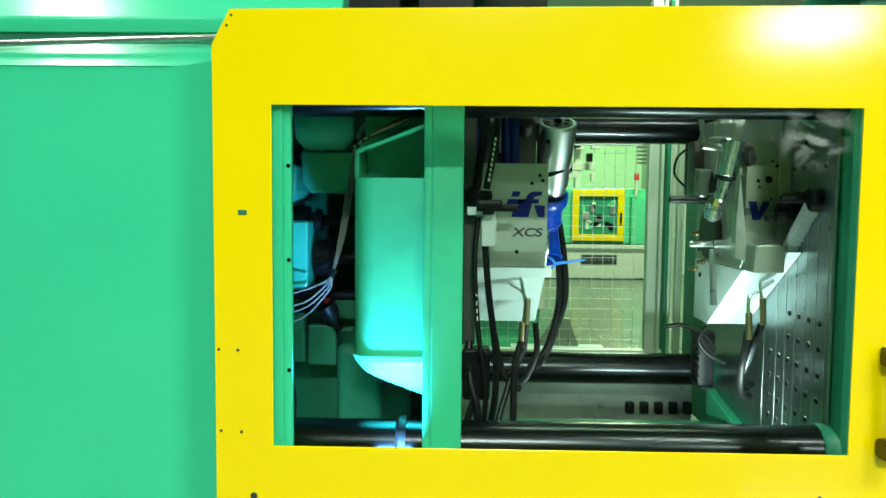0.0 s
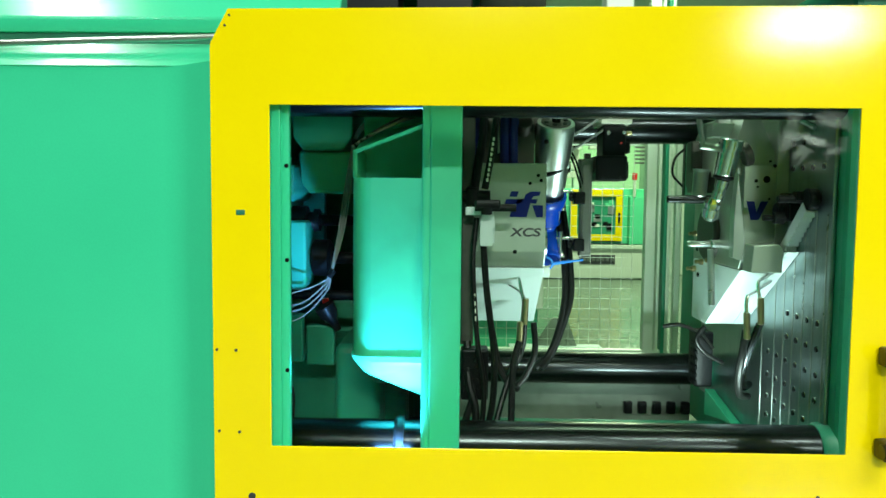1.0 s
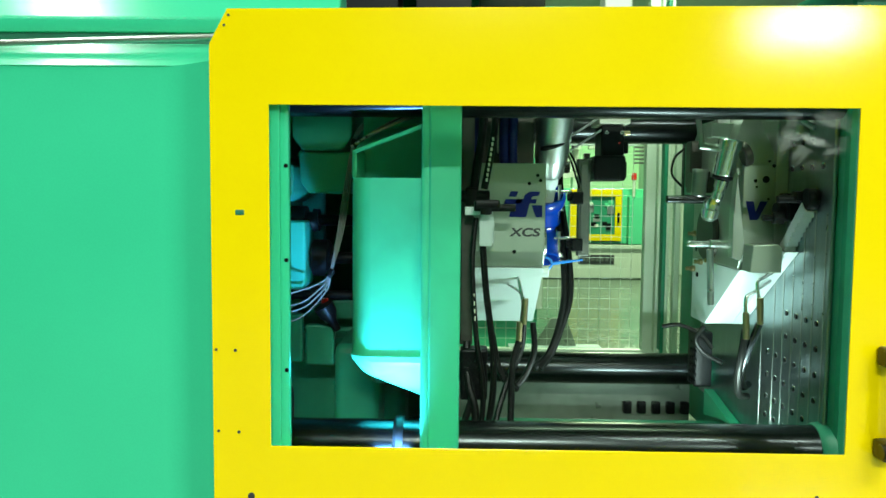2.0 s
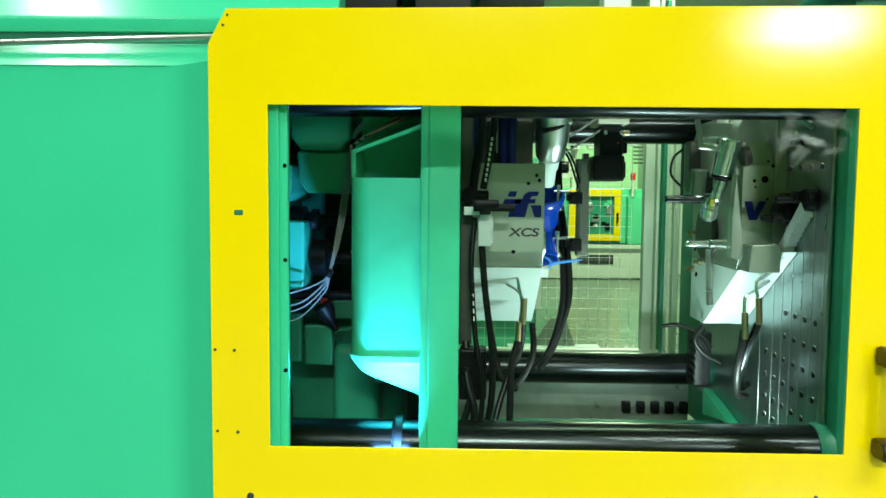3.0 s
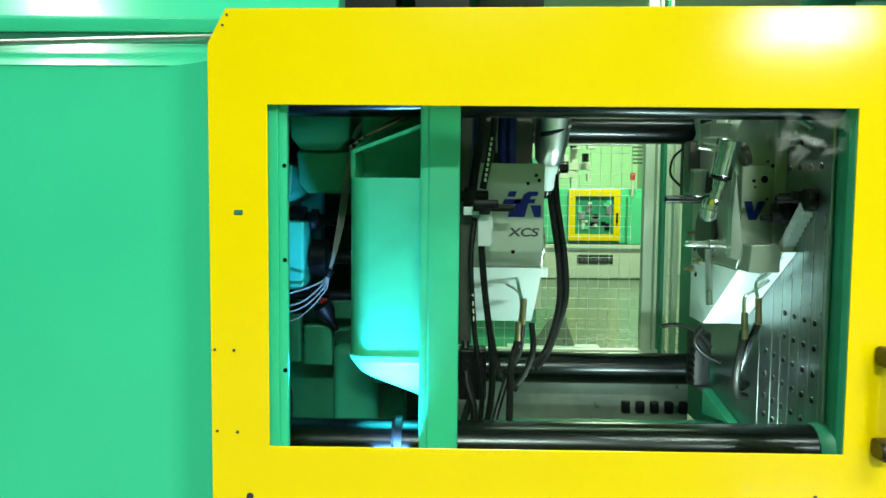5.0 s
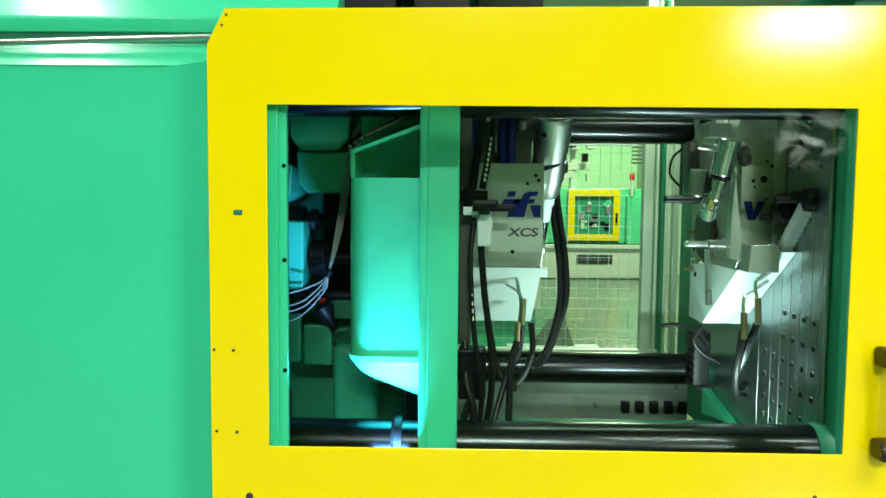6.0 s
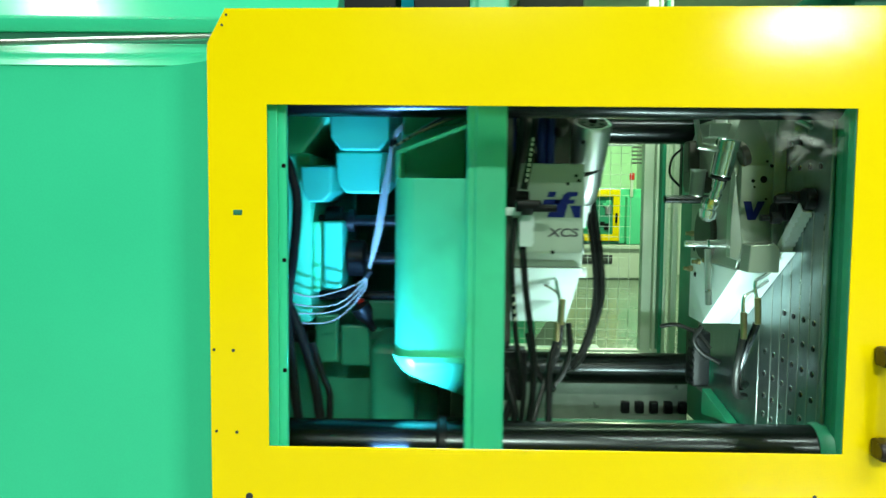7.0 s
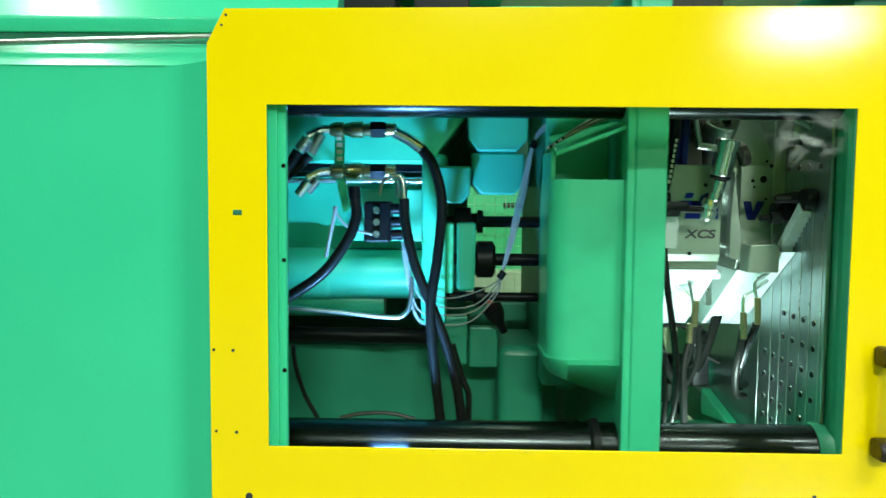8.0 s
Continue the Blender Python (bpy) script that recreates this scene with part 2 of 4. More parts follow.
# ---------------------------------------------------------------- the hall
def hall():
    thing("floor", box(-16, 16, -14, 20, -0.2, 0.0, 0), FLOOR, "grey-green glossy epoxy factory floor", "floor", kind="structure")
    thing("wall_north", box(-16, 16, 20, 20.3, 0.0, 6.0, 0), WALL, "pale green painted hall wall", "wall", kind="structure")
    # out of view; darkened so that metal and glass reflect little
    thing("wall_south", box(-16, 16, -14.3, -14, 0.0, 6.0, 0), DARKGREEN, "unseen hall wall, kept dark green to dim reflections", "wall", kind="structure")
    thing("wall_west", box(-16.3, -16, -14, 20, 0.0, 6.0, 0), WALL, "pale green painted hall wall", "wall", kind="structure")
    thing("wall_east", box(16, 16.3, -14, 20, 0.0, 6.0, 0), WALL, "pale green painted hall wall", "wall", kind="structure")
    thing("ceiling", box(-16, 16, -14, 20, 6.0, 6.2, 0), CEIL, "light grey factory hall ceiling", "ceiling", kind="structure")
    # housings for every lamp in the list, the added fills included
    for (x, y, z), (sx, sy) in zip(LAMPS, SIZES):
        e = empty("unseen_ceiling_lamp", (x, y, z + 0.1), "unseen white rectangular lamp under the hall ceiling, for highlights and fill", "lamp", "hall lamps")
        part("housing", box(x - sx / 2 - 0.05, x + sx / 2 + 0.05, y - sy / 2 - 0.04, y + sy / 2 + 0.04, z + 0.01, z + 0.1, 0.01), PALE, e)
        for s in (-0.4 * sx, 0.4 * sx):
            part("hanger", rod((x + s, y, z + 0.1), (x + s, y, 6.0), 0.008, 8), STEEL, e)


hall()


# ---------------------------------------------------------------- yellow door
def safety_door():
    e = empty("safety_door", (0.25, 0.0, 0.5), "yellow powder-coated sliding safety door with a large window", "door")
    x0, x1, z0, z1 = -0.465, 0.959, 0.971, 1.818
    ox0, ox1, oz0, oz1 = -0.609, 1.16, 0.45, 2.062
    bm = bmesh.new()
    outer = [(ox0, oz0), (ox1, oz0), (ox1, oz1), (-0.565, 2.047), (ox0, 1.964)]
    inner = [(x0, z0), (x1, z0), (x1, z1), (x0, z1)]
    o = [bm.verts.new((x, 0, z)) for x, z in outer]
    i = [bm.verts.new((x, 0, z)) for x, z in inner]
    faces = [(o[0], o[1], i[1], i[0]), (o[1], o[2], i[2], i[1]), (o[2], o[3], i[3], i[2]), (o[3], o[4], i[3]), (o[4], o[0], i[0], i[3])]
    fs = [bm.faces.new(f) for f in faces]
    bmesh.ops.recalc_face_normals(bm, faces=fs)
    got = bmesh.ops.extrude_face_region(bm, geom=fs)["geom"]
    bmesh.ops.translate(bm, vec=(0, 0.005, 0), verts=[g for g in got if isinstance(g, bmesh.types.BMVert)])
    sharp = [ed for ed in bm.edges if len(ed.link_faces) == 2 and ed.calc_face_angle(0) > 0.5]
    bmesh.ops.bevel(bm, geom=sharp, offset=0.0015, segments=2, profile=0.5, affect="EDGES")
    part("door_panel", bm, YELLOW, e, smooth=30)
    # folded rim along the left and upper edges
    part("rim", box(ox0 - 0.002, ox0 + 0.004, 0.003, 0.06, 0.46, 1.955, 0.0015), YELLOW, e)
    pane = part("window_pane", box(x0 - 0.01, x1 + 0.01, 0.012, 0.018, z0 - 0.01, z1 + 0.01, 0), GLASS, e, "clear safety glass pane with faint reflections")
    pane.visible_shadow = False
    # green frame that holds the pane
    left = part("window_frame", join(box(-0.50, -0.446, 0.03, 0.05, 0.93, 1.85, 0.003), box(-0.452, -0.426, 0.04, 0.065, 0.93, 1.85, 0.005)), GREEN, e, "mint green sheet-metal window frame")
    for z in (1.672, 1.436, 1.155):
        part("frame_screw", rod((-0.433, 0.038, z), (-0.433, 0.045, z), 0.0055, 12), BLACK, left)
    part("window_frame", box(0.985, 1.02, 0.02, 0.05, 0.93, 1.85, 0.004), GREEN, e, "mint green sheet-metal window frame")
    part("window_frame", box(-0.42, 0.98, 0.02, 0.05, 1.828, 1.86, 0.004), GREEN, e, "mint green sheet-metal window frame")
    part("window_frame", box(-0.42, 0.98, 0.02, 0.05, 0.91, 0.945, 0.004), GREEN, e, "mint green sheet-metal window frame")
    # slot and screws in the panel
    part("slot", join(box(-0.549, -0.527, -0.002, 0.004, 1.549, 1.562, 0.002)), DARKGREEN, e, "small green-painted slot")
    for x, z, r in ((-0.60, 1.214, 0.0035), (-0.552, 1.213, 0.004), (-0.596, 1.008, 0.0035), (-0.545, 1.006, 0.004), (-0.515, 0.842, 0.009), (-0.572, 2.007, 0.003), (-0.561, 2.031, 0.003), (0.895, 0.862, 0.005)):
        part("panel_screw", rod((x, -0.003, z), (x, 0.004, z), r, 12), INK, e)
    # grab handle
    h = part("handle", rod((1.052, -0.058, 0.985), (1.052, -0.058, 1.232), 0.014, 16), BAKELITE, e, "dark round grab handle on two brackets")
    for z in (0.995, 1.222):
        part("handle_bracket", join(box(1.022, 1.066, -0.06, -0.002, z - 0.024, z + 0.024, 0.008), rod((1.02, -0.045, z), (1.06, -0.045, z), 0.02, 16)), BAKELITE, h)
    return e


safety_door()


# ---------------------------------------------------------------- green cover beside the door
def machine_cover():
    e = empty("machine_cover", (-1.8, 0.0, 0.0), "mint green sheet-metal machine cover beside the door", "machine cover")
    # lower panel: straight sheet that bends inwards near the door
    line = [(-3.6, 0.10), (-0.80, 0.10)]
    radius, turn = 0.139, radians(35)
    line += [(-0.77 + radius * math.sin(turn * k / 11), 0.10 - radius * (1 - math.cos(turn * k / 11))) for k in range(12)]
    line += [(-0.67, 0.10 - radius * (1 - math.cos(turn)) - (0.10 - radius * math.sin(turn)) * math.tan(turn)), (-0.60, 0.012)]
    back = [(x, y + 0.02) for x, y in reversed(line)]
    part("lower_panel", prism(line + back, "z", 0.25, 1.926, 0), GREEN, e, smooth=60)
    part("shoulder", prism([(0.096, 1.926), (0.142, 1.989), (0.23, 1.99), (0.23, 1.91), (0.12, 1.91)], "x", -3.6, -0.60, 0), GREEN, e)
    # dark strip painted for the shaded gap behind the guide rail
    part("rail_gap_shade", box(-3.6, -0.6, 0.175, 0.22, 1.988, 2.028, 0.002), DARKGREEN, e)
    part("guide_rail", rod((-3.6, 0.11, 1.905), (-0.5, 0.11, 2.006), 0.0085, 20), STEEL, e, "polished chrome door guide rail")
    part("upper_panel", prism([(0.165, 2.024), (0.16, 2.062), (0.168, 2.072), (0.215, 2.14), (0.5, 2.2), (0.5, 2.024)], "x", -3.6, -0.32, 0.006), GREEN, e)
    part("plinth", box(-3.6, -0.64, 0.10, 0.3, 0.0, 0.26, 0.004), DARKGREEN, e)


machine_cover()


def roof_and_bed():
    e = empty("machine_bed", (0.2, 0.9, 0.0), "green welded machine bed under the clamping unit", "machine bed")
    part("front_wall", box(-3.0, 1.9, 0.1, 0.16, 0.0, 0.5, 0.004), GREEN, e)
    part("rear_wall", box(-3.0, 1.9, 1.72, 1.78, 0.0, 0.52, 0.004), GREEN, e)
    # sheet behind the drive, its green darkened to read as shade
    part("rear_cover", box(-3.0, -0.02, 1.70, 1.73, 0.5, 2.31, 0.004), DARKGREEN, e, "rear cover sheet in green darkened for shade")
    part("drip_tray", box(-2.9, 1.5, 0.17, 1.71, 0.42, 0.5, 0.006), PALE, e, "pale grey drip tray")
    part("splash_panel", box(-0.02, 1.094, 1.68, 1.70, 0.5, 0.729, 0.004), GREYSHEET, e, "grey splash panel")
    part("rail", box(-0.6, 1.094, 1.17, 1.23, 0.5, 0.69, 0.006), MIDGREEN, e, "green slideway rail")
    for k in range(5):
        part("stop_block", box(0.780 + 0.067 * k, 0.818 + 0.067 * k, 1.645, 1.68, 0.592, 0.648, 0.006), BLACK, e, "small black stop block")
    r = empty("machine_roof", (0.2, 0.9, 2.2), "dark machine roof frame with added unseen panels that block lamp light", "machine roof")
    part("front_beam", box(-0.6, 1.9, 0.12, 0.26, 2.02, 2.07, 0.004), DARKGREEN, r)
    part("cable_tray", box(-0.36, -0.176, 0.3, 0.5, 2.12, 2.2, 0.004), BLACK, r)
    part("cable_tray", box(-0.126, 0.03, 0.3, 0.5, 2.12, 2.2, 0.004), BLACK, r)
    # unseen panels and header, added to limit hall light on the clamping unit
    part("roof_light_block", box(-3.0, 0.16, 0.3, 1.75, 2.32, 2.34, 0.004), GREEN, r)
    part("roof_light_block", box(0.165, 1.9, 0.26, 0.56, 2.32, 2.34, 0.004), GREEN, r)
    part("header_light_block", box(-0.6, 1.9, 0.30, 0.32, 2.17, 2.318, 0.003), GREEN, r)
    part("roof_light_block", box(0.165, 1.9, 1.16, 1.75, 2.32, 2.34, 0.004), GREEN, r)
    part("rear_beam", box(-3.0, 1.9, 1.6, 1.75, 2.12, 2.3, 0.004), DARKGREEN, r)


roof_and_bed()


# ---------------------------------------------------------------- tie bars and the fixed platen
def tie_bars():
    for y in (0.416, 1.466):
        for z in (0.85, 1.90):
            b = lathe((-2.4, y, z), (1.2, y, z), [(0, 0.066), (0.001, 0.068), (1, 0.068)], 48)
            thing("tie_bar", b, BAR, "thick dark ground-steel tie bar of the clamping unit", "tie bar", "tie bars", smooth=40)


tie_bars()


def fixed_platen():
    e = empty("fixed_platen", (1.3, 0.95, 0.3), "green fixed platen with a milled steel clamping face", "platen")
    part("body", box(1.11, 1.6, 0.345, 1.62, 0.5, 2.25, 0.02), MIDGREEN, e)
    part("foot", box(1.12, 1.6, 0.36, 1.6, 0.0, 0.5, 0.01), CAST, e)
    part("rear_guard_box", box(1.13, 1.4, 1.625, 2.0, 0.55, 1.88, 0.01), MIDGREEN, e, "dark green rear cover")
    face = part("clamping_face", box(1.095, 1.109, 0.40, 1.56, 0.74, 2.02, 0.003), PLATE, e, "milled steel face with vertical slots and threaded holes")
    for k in range(7):
        y = 0.425 + 0.07 * k + 0.035 * (k > 5)
        part("slot_groove", box(1.0938, 1.0965, y - 0.0045, y + 0.0045, 0.75, 1.56, 0.001), STEEL, face)
    rows = [(1.222, (0, 1, 2, 3)), (1.143, (0, 1, 2, 3)), (1.063, (0, 1, 2, 3, 4, 5)), (0.983, (0, 1, 2, 3, 4, 5)), (0.905, (0, 1, 2, 3, 4, 5)), (0.838, (1, 2, 3, 4, 5)),
            (1.78, (1, 2, 3, 4)), (1.86, (1, 2, 3, 4)), (1.70, (0, 1, 2, 3))]
    for z, cols in rows:
        for k in cols:
            y = 0.461 + 0.0705 * k
            hole = part("threaded_hole", lathe((1.0905, y, z), (1.0955, y, z), [(0, 0.008), (0.4, 0.009), (1, 0.009)], 12), BLACK, face)
            # off-centre chrome disc makes the glint on one edge of the hole
            part("hole_glint", lathe((1.0925, y, z + 0.004), (1.0954, y, z + 0.004), [(0, 0.0075), (1, 0.0085)], 12), CHROME, hole)
    for y, z in ((0.416, 0.85), (1.466, 0.85), (1.466, 1.9)):
        part("collar", lathe((1.075, y, z), (1.115, y, z), [(0, 0.072), (0.3, 0.078), (1, 0.08)], 40), MIDGREEN, e, "green collar round the tie bar")
    part("gusset", prism([(1.36, 0.79), (1.36, 0.68), (1.04, 0.735)], "x", 1.055, 1.094, 0.003), CAST, e)


fixed_platen()

# dark steel whose base colour holds shade as well as dirt
mat_dark = mat("dark_oily_shaded_steel", (0.07, 0.065, 0.055), 0.45, 0.6, vary=0.25, grain=50, bump=0.06, dirt=0.4)


# ---------------------------------------------------------------- moving platen and all that travels with it
def moving_platen():
    e = empty("moving_platen", (-0.2, 0.95, 0.5), "green cast moving platen on the tie bars", "platen")
    part("flange", box(-0.086, 0.006, 0.325, 1.60, 0.52, 2.25, 0.006), CAST, e)
    part("flange_lip", box(-0.108, -0.084, 0.331, 0.42, 0.53, 2.2, 0.004), CAST, e)
    # hollow front casting: rounded box, sloping foot, pocket above
    line = [(-0.108, 0.37), (-0.26, 0.37)] + [(-0.26 - 0.06 * math.sin(a), 0.43 - 0.06 * math.cos(a)) for a in [math.pi / 2 * k / 8 for k in range(1, 9)]]
    line += [(-0.32, 0.62), (-0.108, 0.62)]
    part("front_casting", prism(line, "z", 1.117, 1.652, 0), CAST, e, smooth=50)
    bm = bmesh.new()
    tv = [bm.verts.new((x * 1.012 - 0.002 * (x < -0.2), y - 0.005 * (y < 0.5), 1.122)) for x, y in line]
    mv = [bm.verts.new((x * 1.0, y - 0.002 * (y < 0.5), 1.105)) for x, y in line]
    lv = [bm.verts.new((x * 0.96, min(y + 0.085, 0.60), 1.056 - (x + 0.312) * 0.36)) for x, y in line]
    bm.faces.new(tv)
    bm.faces.new(lv)
    for a, b in ((tv, mv), (mv, lv)):
        for k in range(len(line)):
            n = (k + 1) % len(line)
            bm.faces.new((a[k], a[n], b[n], b[k]))
    part("sloping_foot", bm, CAST, e, smooth=50)
    part("pocket_back", box(-0.31, -0.11, 0.60, 0.63, 1.6, 1.9, 0.004), CAST, e)
    part("pocket_side", box(-0.318, -0.304, 0.40, 0.62, 1.65, 1.735, 0.003), CAST, e)
    # rim that rises towards the flange
    bm = bmesh.new()
    a = [bm.verts.new(p) for p in ((-0.306, 0.365, 1.732), (-0.10, 0.365, 1.812), (-0.10, 0.62, 1.845), (-0.30, 0.62, 1.80))]
    bm.faces.new(a)
    got = bmesh.ops.extrude_face_region(bm, geom=bm.faces[:])["geom"]
    bmesh.ops.translate(bm, vec=(0, 0, -0.012), verts=[g for g in got if isinstance(g, bmesh.types.BMVert)])
    bmesh.ops.recalc_face_normals(bm, faces=bm.faces)
    part("sloping_rim", bm, CAST, e)
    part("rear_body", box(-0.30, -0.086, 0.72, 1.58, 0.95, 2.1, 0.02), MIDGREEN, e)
    for y, z in ((1.466, 0.85), (1.466, 1.9)):
        part("bar_bushing", lathe((-0.16, y, z), (0.004, y, z), [(0, 0.085), (0.1, 0.098), (1, 0.1)], 40), CAST, e)
    part("scraper", lathe((-0.19, 0.416, 0.85), (-0.16, 0.416, 0.85), [(0, 0.072), (0.3, 0.08), (1, 0.08)], 32), BLACK, e)
    for x, z in ((-0.03, 2.1), (-0.03, 0.6)):
        part("flange_bolt", hex_head((x, 0.325, z), "y", 0.014, -0.012), STEEL, e)
    return e


def ejector_unit():
    """The drive behind the moving platen, which travels with it."""
    e = empty("ejector_unit", (-0.75, 0.95, 0.62), "green ejector drive with cylinder, valves and black hoses", "ejector drive")
    part("drive_cylinder", lathe((-1.9, 0.94, 1.31), (-0.70, 0.94, 1.31), [(0, 0.09), (0.55, 0.09), (0.56, 0.096), (0.7, 0.096), (0.71, 0.09), (1, 0.09)], 40), CAST, e)
    part("lower_cylinder", lathe((-1.9, 0.98, 1.2), (-0.86, 0.98, 1.2), [(0, 0.055), (1, 0.055)], 32), TEAL, e)
    part("upper_beam", prism([(-1.9, 1.708), (-0.677, 1.708), (-0.657, 1.752), (-0.547, 1.891), (-0.547, 2.12), (-1.9, 2.12)], "y", 0.74, 1.2, 0.012), CAST, e)
    part("black_rail", box(-1.9, -0.70, 0.76, 0.80, 1.68, 1.715, 0.004), BLACK, e)
    part("guide_shaft", rod((-1.9, 0.76, 1.652), (-0.69, 0.76, 1.652), 0.012), CHROME, e, "polished guide shaft")
    part("back_panel", box(-1.9, -0.725, 1.0, 1.03, 1.40, 1.66, 0.004), CAST, e)
    part("valve_panel", box(-0.970, -0.714, 0.85, 0.87, 1.438, 1.623, 0.006), MINT, e, "light mint valve panel")
    part("end_plate", box(-0.712, -0.629, 0.70, 1.2, 1.164, 1.74, 0.012), CAST, e)
    part("web", box(-0.628, -0.603, 0.74, 0.9, 1.265, 1.508, 0.008), CAST, e)
    # faceted castings over the rods
    def wedge(x0, x1, y0, y1, z0, z1, cut):
        return prism([(x0, z1), (x0 + cut * 0.2, z0 + cut), (x0 + cut, z0), (x1 - cut, z0), (x1 - cut * 0.1, z0 + cut), (x1, z1)], "y", y0, y1, 0.008)
    part("knuckle_casting", wedge(-0.565, -0.356, 0.68, 1.20, 1.749, 1.939, 0.040), TEAL, e)
    part("knuckle_casting", wedge(-0.547, -0.365, 0.72, 1.10, 1.606, 1.747, 0.035), TEAL, e)
    part("knuckle_casting", wedge(-0.656, -0.548, 0.66, 1.00, 1.576, 1.699, 0.030), TEAL, e)
    part("knuckle_casting", wedge(-0.594, -0.528, 0.74, 0.90, 1.275, 1.510, 0.010), TEAL, e)
    for z, r in ((1.51, 0.02), (1.375, 0.022), (1.24, 0.017)):
        part("ejector_rod", rod((-0.63, 0.86, z), (-0.30, 0.86, z), r), BLACK, e, "dark ejector rod")
    part("rod_nut", lathe((-0.61, 0.86, 1.51), (-0.50, 0.86, 1.51), [(0, 0.03), (0.1, 0.05), (0.6, 0.05), (0.62, 0.03), (0.8, 0.03), (0.82, 0.042), (1, 0.04)], 24), BLACK, e)
    part("rod_nut", lathe((-0.53, 0.86, 1.375), (-0.455, 0.86, 1.375), [(0, 0.045), (0.15, 0.066), (0.85, 0.066), (1, 0.05)], 24), BLACK, e)
    part("rod_nut", lathe((-0.53, 0.86, 1.24), (-0.49, 0.86, 1.24), [(0, 0.03), (0.2, 0.036), (1, 0.034)], 20), BLACK, e)
    part("drain_funnel", lathe((-0.422, 0.780, 1.127), (-0.469, 0.760, 1.215), [(0, 0.012), (0.35, 0.016), (0.7, 0.034), (1, 0.036)], 16), BLACK, e, "black funnel")
    part("signal_tab", box(-0.482, -0.461, 0.80, 0.815, 1.215, 1.235, 0.002), RED, e, "small red tab")
    part("lower_shaft", rod((-1.9, 0.94, 1.08), (-0.69, 0.94, 1.08), 0.03), BLACK, e)
    # carriage, crosshead and bracket plates carry their shade in the darker green
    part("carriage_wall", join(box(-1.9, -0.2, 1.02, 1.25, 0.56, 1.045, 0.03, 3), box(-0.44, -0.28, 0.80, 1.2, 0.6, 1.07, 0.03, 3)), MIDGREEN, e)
    part("crosshead", join(box(-0.69, -0.30, 1.22, 1.29, 1.64, 2.12, 0.01), box(-0.69, -0.55, 1.222, 1.288, 1.05, 1.66, 0.01), box(-0.55, -0.30, 1.222, 1.288, 1.0, 1.17, 0.01)), MIDGREEN, e, "green crosshead casting, darkened as in shade")
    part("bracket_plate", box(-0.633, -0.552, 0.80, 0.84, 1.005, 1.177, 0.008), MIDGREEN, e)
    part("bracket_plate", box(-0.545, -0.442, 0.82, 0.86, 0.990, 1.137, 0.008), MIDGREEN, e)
    # hose bracket with couplings
    br = part("hose_bracket", join(box(-0.988, -0.957, 0.585, 0.605, 1.664, 1.832, 0.004), prism([(-0.988, 1.664), (-0.955, 1.664), (-0.937, 1.550), (-0.959, 1.541)], "y", 0.588, 0.602, 0.002)), GREEN, e, "green bracket with brass hose couplings")
    for z in (1.809, 1.676):
        part("coupling", lathe((-1.000, 0.58, z), (-0.790, 0.58, z), [(0, 0.018), (0.08, 0.024), (0.2, 0.024), (0.22, 0.018), (0.35, 0.026), (0.5, 0.026), (0.52, 0.019), (0.7, 0.024), (1, 0.02)], 12), BRASS, br)
        part("coupling_nut", hex_head((-0.870, 0.58, z), "x", 0.028, 0.05), BLACK, br)
        part("elbow", tube([(-1.000, 0.58, z), (-1.030, 0.575, z - 0.002), (-1.070, 0.565, z - 0.022)], 0.013), CHROME, br)
    for k in range(4):
        part("label_bar", box(-0.979, -0.962, 0.5825, 0.585, 1.789 - 0.022 * k, 1.775 - 0.022 * k, 0), CREAM, br, "unreadable pale writing")
    part("valve_block", join(box(-0.91, -0.82, 0.72, 0.84, 1.44, 1.58, 0.008), *[rod((-0.82, 0.76, 1.465 + 0.045 * k), (-0.78, 0.76, 1.465 + 0.045 * k), 0.018, 16) for k in range(3)]), BLACK, e)
    for k in range(3):
        part("valve_plug", rod((-0.865, 0.715, 1.47 + 0.04 * k), (-0.865, 0.70, 1.47 + 0.04 * k), 0.012, 12), CHROME, e)
    part("junction_plate", box(-1.0, -0.93, 0.98, 1.0, 1.47, 1.56, 0.004), TEAL, e)
